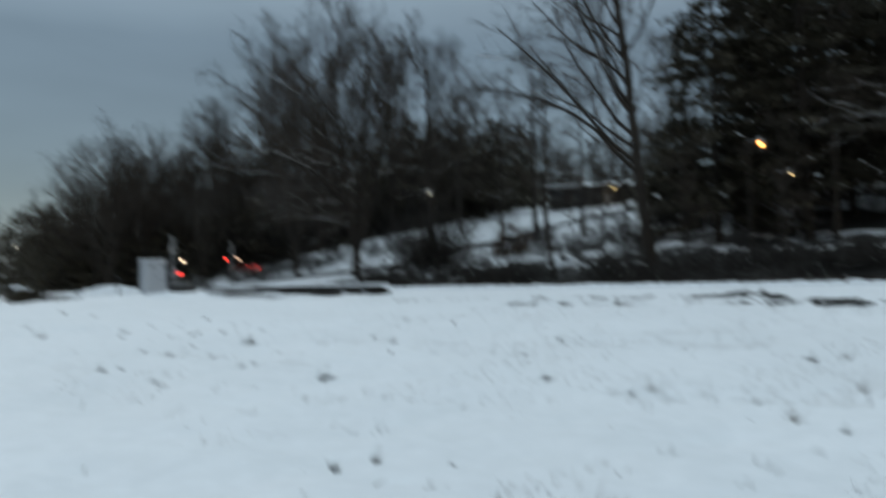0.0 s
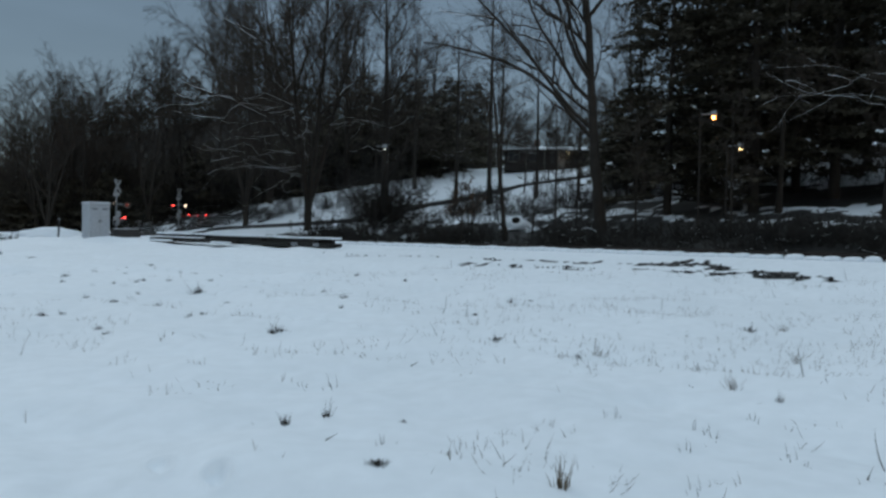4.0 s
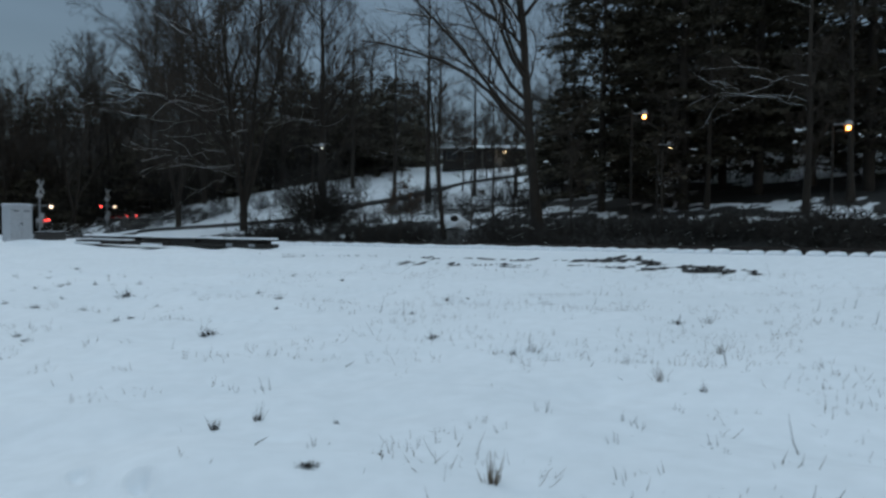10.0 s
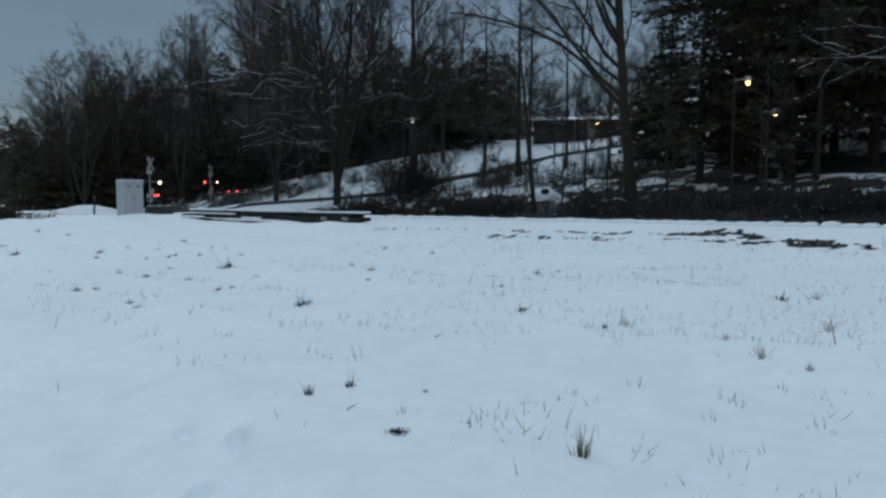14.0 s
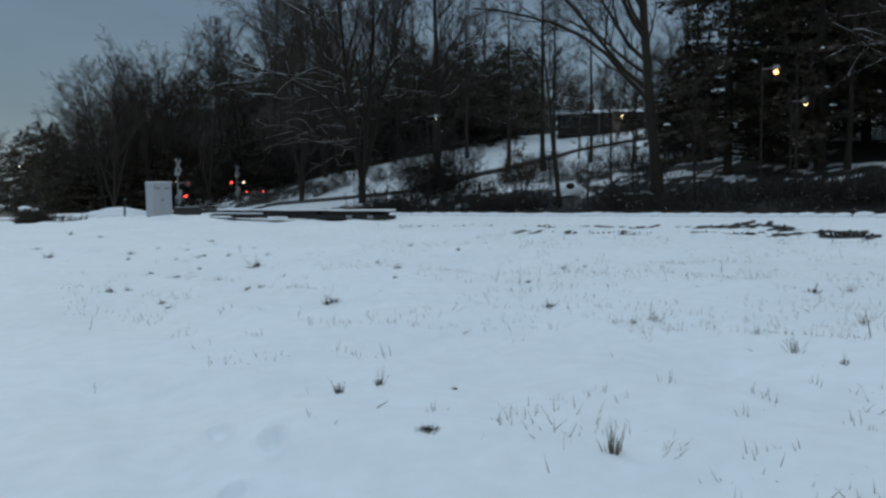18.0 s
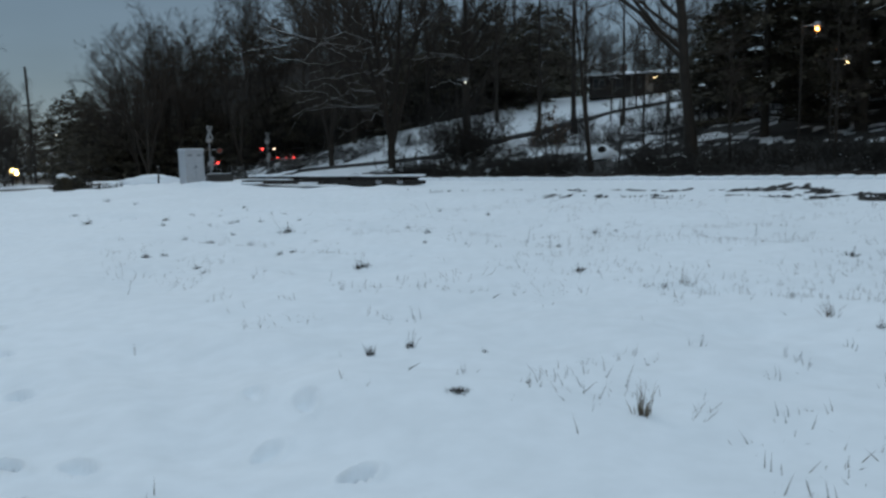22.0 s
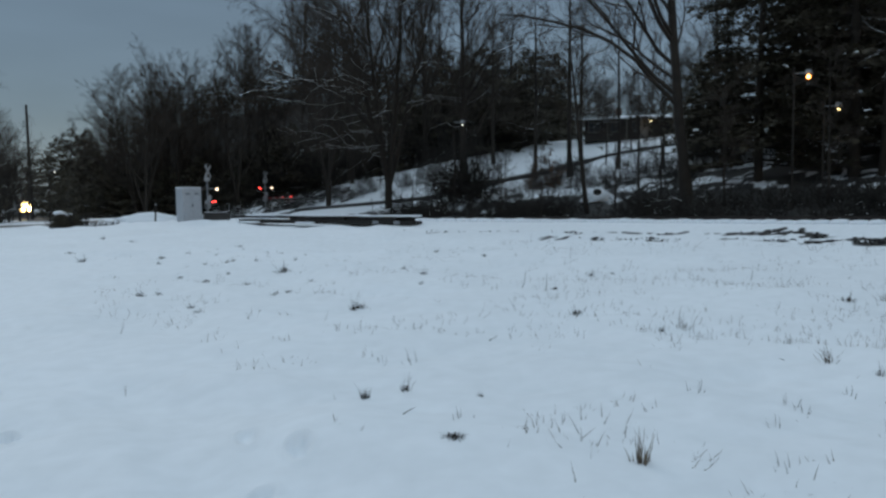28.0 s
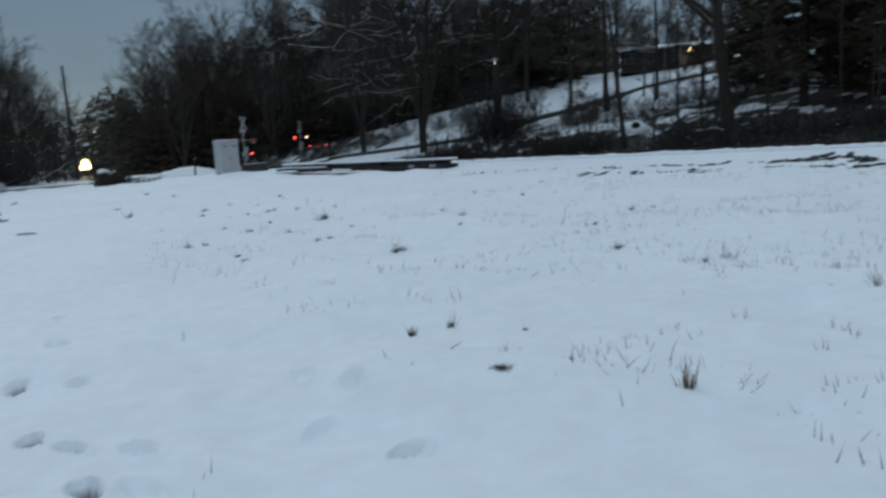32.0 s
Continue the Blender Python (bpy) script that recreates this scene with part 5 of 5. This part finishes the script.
def build_lamp(az, r, el, mat, size, label, arm=0.6):
    x, y, z = spot(az, r)
    top = EYE + r * math.tan(radians(el)) - z
    pole = thing("street_lamp", pose(x, y, z - 0.2, 0, 0, -az), label, "street lamp", "yard lamps")
    part("pole", rod(0.05, top + 0.7, pose(-arm, 0.3, 0), 0.035), POLEWOOD, pole)
    part("bracket", rod(0.03, arm, pose(-arm, 0.3, top + 0.42, 0, 90, 0)), GALVANISED, pole)
    head = part("lamp_head", rod(0.2, 0.2, pose(0, 0, top + 0.32), 0.12), GALVANISED, pole)
    part("globe", ball(size, pose(0, 0, top + 0.2)), mat, head, "lit lamp globe", smooth=True)
    # The orange fringe of bloom is added as a glowing disc behind the globe.
    if mat is SODIUM:
        part("halo_disc", rod(size * 1.45, 0.04, pose(0, 0.17, top + 0.2, 90, 0, 0), sides=20), AMBER_HALO, head, "amber glowing disc that stands for the lamp's halo")


build_lamp(22.93, 37.5, 8.44, SODIUM, 0.085, "orange sodium yard lamp glowing among pines")
build_lamp(36.72, 36, 7.0, SODIUM, 0.085, "orange sodium yard lamp glowing behind trunks")
# Added lamp; it stands for orange specks of the first lamp's reflected light.
build_lamp(24.85, 38, 6.05, PORCH, 0.07, "dim orange lamp added for specks of reflected lamplight among boughs")
build_lamp(-2.25, 50, 6.06, COOL_LAMP, 0.045, "small white yard lamp seen through branches")
build_lamp(-32.18, 88, 2.43, COOL_LAMP, 0.05, "far white lamp down the line")


def build_pole():
    x, y, z = spot(-33.65, 150.0)
    top = EYE + 150 * math.tan(radians(6.98)) - z
    pole = thing("utility_pole", pose(x, y, z - 0.3, 0, -0.6, 0), "bare wooden utility pole against the dusk sky", "utility pole")
    part("pole", rod(0.26, top + 0.3, None, 0.2, 14), POLEWOOD, pole)
    part("pole_cap", rod(0.22, 0.08, pose(0, 0, top + 0.3), 0.1), GALVANISED, pole)
    cross = part("crossarm", box(2.2, 0.12, 0.14, pose(0, -0.2, top - 6.5), 0.01), POLEWOOD, pole)
    for k in (-0.9, -0.35, 0.35, 0.9):
        part("insulator", rod(0.05, 0.16, pose(k, -0.2, top - 6.36), 0.03), GALVANISED, cross)


build_pole()

# ---- parked car ----


def build_car():
    x, y, z = spot(-40.25, 61.0)
    car = thing("parked_car", pose(x, y, z, 0, 0, 38), "silver-white sedan parked on the snow by the trees", "car")
    side = [(-2.3, 0.35), (-2.32, 0.62), (-2.2, 0.86), (-1.6, 0.95), (1.1, 0.96), (2.0, 0.82), (2.3, 0.6), (2.3, 0.34), (1.9, 0.24), (-1.9, 0.24)]
    part("body", loft(side, 1.76, None, None, 0.05), CARPAINT, car)
    cabin = part("cabin", loft([(-1.7, 0.93), (-1.1, 1.36), (-0.6, 1.44), (0.15, 1.42), (1.0, 0.94)], 1.5, None, None, 0.05), CARPAINT, car)
    for fy in (-0.756, 0.756):
        part("side_window", loft([(-1.35, 0.99), (-0.95, 1.32), (-0.45, 1.37), (-0.42, 0.99)], 0.012, pose(0, fy, 0)), DARKGLASS, cabin)
        part("side_window", loft([(-0.36, 0.99), (-0.38, 1.37), (0.1, 1.35), (0.72, 0.99)], 0.012, pose(0, fy, 0)), DARKGLASS, cabin)
    part("windscreen", box(0.02, 1.3, 0.62, pose(0.62, 0, 0.93, 0, -60, 0)), DARKGLASS, cabin)
    part("rear_window", box(0.02, 1.25, 0.5, pose(-1.45, 0, 0.96, 0, 52, 0)), DARKGLASS, cabin)
    part("roof_snow", loft([(-1.0, 1.4), (-0.6, 1.47), (0.1, 1.45), (0.3, 1.37), (0.2, 1.5), (-0.6, 1.53), (-0.95, 1.46)], 1.25), SNOW, car, "snow on the roof", smooth=True)
    for wx in (-1.42, 1.38):
        for wy in (-0.8, 0.8):
            wheel = part("wheel", rod(0.34, 0.24, pose(wx, wy + 0.12, 0.34, 90, 0, 0), sides=24), RUBBER, car)
            part("rim", rod(0.14, 0.215, pose(wx, wy + 0.1075, 0.32, 90, 0, 0), sides=18), BLACK, wheel)
    for fy in (-0.6, 0.6):
        part("headlight", box(0.08, 0.4, 0.14, pose(2.22, fy, 0.6), 0.02), DARKGLASS, car)
        part("tail_light", box(0.06, 0.36, 0.16, pose(-2.28, fy, 0.66), 0.02), DULL_RED, car)
        part("mirror", box(0.1, 0.18, 0.12, pose(0.62, fy * 1.6, 0.98), 0.02), CARPAINT, car)
    part("bumper", box(0.14, 1.7, 0.2, pose(2.3, 0, 0.3), 0.04), CARPAINT, car)
    part("bumper", box(0.14, 1.7, 0.2, pose(-2.3, 0, 0.3), 0.04), CARPAINT, car)


build_car()


def build_bush():
    x, y, z = spot(-31.5, 54.0)
    bush = thing("snowy_bush", pose(x, y, z) @ Matrix.Diagonal((1.05, 1.05, 1.25, 1)), "dark low evergreen bush capped with snow", "bush")
    rng = np.random.default_rng(31)
    pieces, cover = thicket(77, 1.9, 1.2, 1.15, 110, 0.55)
    part("brushwood", mesh_of("brushwood", pieces, BRUSH), None, bush)
    n = 900
    d = unit(rng.normal(size=(n, 3)))
    d[:, 2] = np.abs(d[:, 2])
    c = d * np.array([0.95, 0.6, 0.85]) * rng.uniform(0.6, 1.0, (n, 1)) + np.array([-0.1, 0, 0.02])
    tip = c + unit(d + rng.normal(0, 0.6, (n, 3))) * 0.2
    part("foliage", mesh_of("foliage", [spikes(c, tip, np.full(n, 0.06))], NEEDLE), None, bush)
    bm = bmesh.new()
    for px, py, pz, r in ((-0.45, -0.1, 0.78, 0.42), (0.05, 0.0, 0.7, 0.3), (-0.75, 0.1, 0.6, 0.24)):
        bmesh.ops.create_icosphere(bm, subdivisions=2, radius=r, matrix=pose(px, py, pz) @ Matrix.Diagonal((1, 0.8, 0.32, 1)))
    part("snow_cap", bm, SNOW, bush, "cap of fresh snow", smooth=True)
    bx, by, bz = spot(-29.6, 56)
    weeds = thing("weed_clump", pose(bx, by, bz), "clump of pale dead weeds beside the bush", "weeds")
    pieces, cover = thicket(78, 3.0, 1.0, 0.8, 90, 0.5)
    part("dead_growth", mesh_of("dead_growth", pieces, DARKDRY), None, weeds)


build_bush()


def build_snow_heaps():
    """Rounded heaps of snow on the bank and beside the crossing."""
    for az, r, sx, sy, sz, label in ((8.25, 44.5, 0.95, 0.85, 0.75, "round snow-covered stump on the bank"), (-0.02, 46.2, 0.72, 0.6, 0.5, "snow-covered boulder in the brush of the bank"), (-26.0, 62, 2.6, 1.5, 0.75, "low ploughed heap of snow by the crossing"), (-28, 64, 2.0, 1.2, 0.45, "low ploughed heap of snow by the crossing")):
        x, y, z = spot(az, r)
        heap = thing("snow_heap", pose(x, y, z - 0.05), label, "snow heap")
        bm = bmesh.new()
        bmesh.ops.create_icosphere(bm, subdivisions=4, radius=1.0)
        for v in bm.verts:
            k = 1 + 0.22 * (noise.noise(v.co * 1.7 + Vector((az, 0, 0))))
            v.co = Vector((v.co.x * sx * k, v.co.y * sy * k, v.co.z * sz * k * (1 if v.co.z > 0 else 0.3)))
        part("snow", bm, SNOW, heap, smooth=True)
        if sx > 0.9 and sx < 1:
            part("hollow", ball(0.2, pose(-0.1, -0.76, 0.5) @ Matrix.Diagonal((1.3, 0.5, 1, 1))), CREOSOTE, heap, "dark rotten hollow in the stump", smooth=True)


build_snow_heaps()

# ---- weeds and grass that stand out of the snow ----


def tuft_mesh(seed, height, count, wide, mat, heavy=0.004, spread=0.24, low=0, bend=0.17):
    """Bent grass blades, with a mat of short ones at the foot."""
    rng = np.random.default_rng(seed)
    n = count + low
    short = np.arange(n) >= count
    out = rng.normal(0, 1, (n, 2))
    base = np.concatenate([out * wide * np.where(short, 0.95, 1.0)[:, None], np.full((n, 1), -0.03)], 1)
    way = unit(np.concatenate([out * np.where(short, min(0.36, spread * 3), spread)[:, None], np.ones((n, 1))], 1))
    ln = np.where(short, height * rng.uniform(0.3, 0.58, n), height * (0.35 + 0.75 * rng.random(n) ** 1.6))
    pts = [base]
    for _ in range(3):
        way = unit(way + rng.normal(0, bend, (n, 3)) + np.concatenate([out * bend * 0.25, np.zeros((n, 1))], 1))
        pts.append(pts[-1] + way * (ln / 3)[:, None])
    return mesh_of("grass", [tubes(np.stack(pts, 1), np.where(short, heavy * 1.4, heavy)[:, None] * np.array([[1, 0.8, 0.5, 0.15]]), 3)], mat)


TUFT_MESHES = {
    "clump": [tuft_mesh(n, 0.16, 9, 0.03, DARKDRY, 0.0042, 0.14, 34) for n in range(4)],
    "spire": [tuft_mesh(10 + n, 0.26, 9, 0.028, DARKDRY, 0.0052, 0.07, 12, 0.12) for n in range(3)],
    "mat": [tuft_mesh(16, 0.16, 3, 0.045, DARKDRY, 0.0042, 0.5, 150)],
    "straw": [tuft_mesh(20 + n, 0.36, 8, 0.034, DRY if n else STRAW, 0.0058, 0.04, 22, 0.07) for n in range(3)],
    "spray": [tuft_mesh(30 + n, 0.3, 9, 0.03, STRAW, 0.0031, 0.22, 8) for n in range(3)],
    "sparse": [tuft_mesh(40 + n, 0.17, 5, 0.06, DARKDRY if n % 3 else STRAW, 0.0046) for n in range(4)],
    "stalk": [tuft_mesh(60 + n, 0.42, 1, 0.01, DARKDRY, 0.0085, 0.4) for n in range(3)],
}
TUFTS = [(-1.02, 5.62, 'spire', 0.69), (-0.74, 5.92, 'spire', 0.72), (-0.66, 4.95, 'stalk', 0.67), (-0.24, 4.35, 'mat', 0.56), (-0.1, 5.64, 'clump', 0.36), (-0.78, 7.02, 'sparse', 0.92), (-1.24, 5.51, 'stalk', 0.15), (0.08, 4.22, 'stalk', 0.14), (0.38, 4.92, 'stalk', 0.13), (0.45, 4.88, 'sparse', 0.59), (0.66, 5.18, 'sparse', 0.48), (0.33, 5.03, 'sparse', 0.51), (0.56, 4.1, 'stalk', 0.19), (0.85, 4.13, 'straw', 0.65), (0.87, 4.46, 'stalk', 0.32), (1.02, 4.42, 'stalk', 0.22), (0.97, 4.51, 'stalk', 0.19), (1.11, 4.45, 'stalk', 0.17), (1.25, 4.33, 'stalk', 0.17), (1.13, 4.08, 'sparse', 0.59), (1.19, 4.11, 'sparse', 0.48), (1.61, 3.97, 'sparse', 0.6), (1.99, 8.56, 'spire', 0.59), (2.26, 8.62, 'spray', 0.98), (2.13, 7.65, 'stalk', 0.21), (1.54, 5.52, 'sparse', 0.69), (2.72, 6.78, 'stalk', 0.41), (3.0, 6.56, 'spray', 1.1), (3.18, 6.07, 'spire', 0.5), (3.0, 6.1, 'stalk', 0.26), (2.78, 5.68, 'sparse', 0.76), (2.95, 5.26, 'stalk', 0.25), (2.05, 4.9, 'stalk', 0.18), (2.17, 5.34, 'sparse', 0.7), (2.59, 7.43, 'stalk', 0.24), (3.23, 7.94, 'stalk', 0.39), (2.91, 6.97, 'stalk', 0.17), (4.41, 8.02, 'spray', 0.96), (4.71, 9.83, 'clump', 1.13), (5.18, 9.8, 'spray', 0.93), (4.41, 9.12, 'stalk', 0.3), (6.48, 11.57, 'stalk', 0.75), (1.16, 9.88, 'clump', 1.1), (1.33, 8.98, 'stalk', 0.34), (-2.02, 10.24, 'spire', 0.82), (-1.94, 10.36, 'clump', 1.25), (-4.58, 15.54, 'clump', 1.92), (-4.18, 15.26, 'sparse', 1.03), (-5.69, 13.87, 'clump', 1.0), (-5.73, 14.82, 'sparse', 0.81), (-3.54, 11.48, 'clump', 0.71), (-3.34, 11.5, 'clump', 0.62), (-6.72, 18.16, 'clump', 1.0), (-6.66, 17.61, 'clump', 0.83), (-6.06, 18.04, 'clump', 0.84), (-8.76, 24.47, 'clump', 1.34), (-9.58, 20.2, 'clump', 1.16), (-8.45, 17.65, 'clump', 0.87), (-4.49, 10.39, 'clump', 0.75), (-4.2, 9.95, 'clump', 0.64), (-5.96, 11.75, 'clump', 1.17), (-5.74, 11.94, 'clump', 0.78), (-11.71, 19.81, 'clump', 1.7), (-13.13, 21.48, 'clump', 1.12), (-1.35, 14.11, 'clump', 1.05), (-1.99, 16.11, 'clump', 0.84), (-1.28, 12.78, 'clump', 0.57), (-0.93, 14.36, 'stalk', 0.32), (-0.19, 17.21, 'clump', 0.89), (-1.53, 19.65, 'clump', 0.87), (1.03, 11.88, 'clump', 0.7), (1.28, 16.07, 'stalk', 0.3), (1.59, 15.64, 'sparse', 1.02), (1.79, 13.09, 'clump', 0.88), (2.24, 13.49, 'clump', 0.61), (7.29, 14.05, 'stalk', 0.48), (4.85, 13.45, 'stalk', 0.48), (5.23, 13.66, 'stalk', 0.44), (-17.39, 31.06, 'clump', 1.58), (-14.88, 28.71, 'clump', 1.19)]
LABELS = {"spire": "narrow upright dark tuft of dead grass in snow", "mat": "flat dark mat of dead grass with bent stalks", "spray": "thin fan of pale brown dead grass in snow", "clump": "dark clump of dead grass poking through snow", "straw": "straw-coloured tuft of tall dry grass in snow", "sparse": "few thin dead stems standing in snow", "stalk": "single bent dead weed stalk in snow"}


def put_tuft(x, y, kind, size, n):
    z = float(ground(x, y) + snow_relief(np.asarray(x), np.asarray(y)))
    ob = thing("grass_tuft", pose(x, y, z, 0, 0, n * 67 % 360) @ Matrix.Diagonal((size, size, size, 1)), LABELS[kind], "grass tuft", "tufts in the snow")
    part("grass", TUFT_MESHES[kind][n % len(TUFT_MESHES[kind])], None, ob, kind="stuff")


for n, (x, y, kind, size) in enumerate(TUFTS):
    put_tuft(x, y, kind, size, n)
rng = np.random.default_rng(17)
count = 0
while count < 170:
    az, r = rng.uniform(-30, 42), 4.2 + 17 * rng.random() ** 0.8
    if rng.random() > step(-16, 6, az) * 0.8 + 0.2 * step(6, 12, r):
        continue
    x, y = r * math.sin(radians(az)), r * math.cos(radians(az))
    if hash_noise(np.array(x * 0.5), np.array(y * 0.5), 51) < 0.42:
        continue
    put_tuft(x, y, ("sparse", "sparse", "stalk", "sparse")[int(rng.integers(4))], rng.uniform(0.35, 0.8), count)
    count += 1


for n in range(46):
    az, r = rng.uniform(-25, -9), rng.uniform(13.5, 24)
    put_tuft(r * math.sin(radians(az)), r * math.cos(radians(az)), "clump" if n % 3 == 0 else "sparse", rng.uniform(0.35, 0.85), n)


def build_stubble():
    """Thin grass tips all over the field, too fine to count."""
    rng = np.random.default_rng(23)
    n = 20000
    az, r = np.radians(rng.uniform(-30, 46, n)), 3.2 + 19 * rng.random(n) ** 0.7
    x, y = r * np.sin(az), r * np.cos(az)
    keep = (hash_noise(x * 0.45, y * 0.6, 52) * 0.5 + hash_noise(x * 2.2, y * 2.2, 53) * 0.6 + 0.12 * step(-0.5, 0.2, az) > 0.76) & (sq(x, y)[1] < 19.5)
    x, y = x[keep], y[keep]
    base = np.stack([x, y, ground(x, y) + snow_relief(x, y) - 0.03], 1)
    tip = base + np.stack([rng.normal(0, 0.035, len(x)), rng.normal(0, 0.035, len(x)), 0.035 + 0.11 * rng.random(len(x)) ** 2], 1)
    ob = new("grass_stubble", mesh_of("grass_stubble", [spikes(base, tip, np.full(len(x), 0.0042))], STRAW))
    tagged(ob, "thin dry grass tips pricking through the snow", "grass", kind="stuff")


build_stubble()

# ---- train coming up the line ----


def build_train():
    """A diesel engine, nose towards -y in its own space, on the rails."""
    train = thing("locomotive", along_track(300, TRACK_Q, 0.17) , "dark diesel locomotive with lit headlight and ditch lights", "locomotive")
    part("frame", box(2.9, 17.5, 0.45, pose(0, 8.9, 1.05), 0.04), LOCO, train)
    part("long_hood", box(1.9, 12.0, 2.5, pose(0, 11.4, 1.5), 0.08), LOCO, train)
    cabin = part("cab", box(2.9, 2.2, 2.9, pose(0, 4.1, 1.5), 0.1), LOCO, train)
    for wx in (-0.62, 0.62):
        part("windscreen", box(0.9, 0.03, 0.6, pose(wx, 2.985, 3.3), 0.03), DARKGLASS, cabin)
    for wx in (-1.455, 1.455):
        part("side_window", box(0.03, 1.2, 0.65, pose(wx, 4.1, 3.2), 0.03), DARKGLASS, cabin)
    part("nose", box(1.9, 2.2, 1.7, pose(0, 1.9, 1.5), 0.15), LOCO, train)
    part("pilot", loft([(-0.3, 0.2), (0.35, 0.2), (0.35, 1.1), (0.0, 1.1)], 2.7, pose(0, 0.35, 0, 0, 0, 90)), LOCO, train)
    part("coupler", box(0.3, 0.6, 0.25, pose(0, -0.2, 0.78), 0.05), RUST, train)
    head = part("headlight", rod(0.26, 0.1, pose(0, 0.8, 2.85, 90, 0, 0), sides=20), HEADLIGHT, train, "lit headlight on the nose")
    # Glare is built as glowing discs far wider than the lenses.
    part("glare_disc", rod(0.9, 0.06, pose(0, 0.83, 2.85, 90, 0, 0), sides=24), GLARE, head, "oversized glowing disc that stands for the lamp's glare")
    for wx in (-0.85, 0.85):
        lamp = part("ditch_light", rod(0.16, 0.1, pose(wx * 0.75, 0.1, 2.0, 90, 0, 0), sides=18), HEADLIGHT, train, "lit ditch light")
        part("glare_disc", rod(0.62, 0.06, pose(wx * 0.75, 0.13, 2.0, 90, 0, 0), sides=20), GLARE, lamp, "oversized glowing disc that stands for the lamp's glare")
    for base in (4.0, 13.5):
        truck = part("truck", box(2.3, 4.2, 0.5, pose(0, base, 0.5), 0.05), BLACK, train)
        for k in (-1.6, 0, 1.6):
            for wx in (-0.76, 0.7):
                part("wheel", rod(0.5, 0.12, pose(wx, base + k, 0.5, 0, 90, 0), sides=20), RUST, truck)
    part("fuel_tank", box(2.4, 4.0, 0.8, pose(0, 8.8, 0.3), 0.15), BLACK, train)
    for wx in (-1.35, 1.35):
        part("handrail", rod(0.02, 11.5, pose(wx, 5.6, 2.5, -90, 0, 0)), GALVANISED, train)
    return train


TRAIN = build_train()
FLASH_PERIOD, FLASH_START = 1.27, 0.1


def motions():
    """The train rolls up the line; the lamp reflectors turn a quarter to and fro as they flash."""
    places = [(0.0, 392.0), (20.0, 250.0), (24.5, 219.0), (26.0, 210.0), (28.5, 200.0), (30.0, 191.0), (32.0, 175.0)]
    walk(TRAIN, [(t, along_track(s, TRACK_Q, 0.17)) for t, s in places])
    for lamp, phase in FLASHERS:
        rest = lamp.matrix_basis.copy()
        shown, away = rest, rest @ pose(0, 0, 0, 0, 0, 88)
        rows = [(0.0, shown if phase == 1 else away)]
        change = FLASH_START
        lit = phase == 0
        while change + 0.07 < SECONDS:
            rows += [(change, away if lit else shown), (change + 0.067, shown if lit else away)]
            lit = not lit
            change += FLASH_PERIOD / 2
        rows.append((SECONDS, rows[-1][1]))
        walk(lamp, rows)


motions()
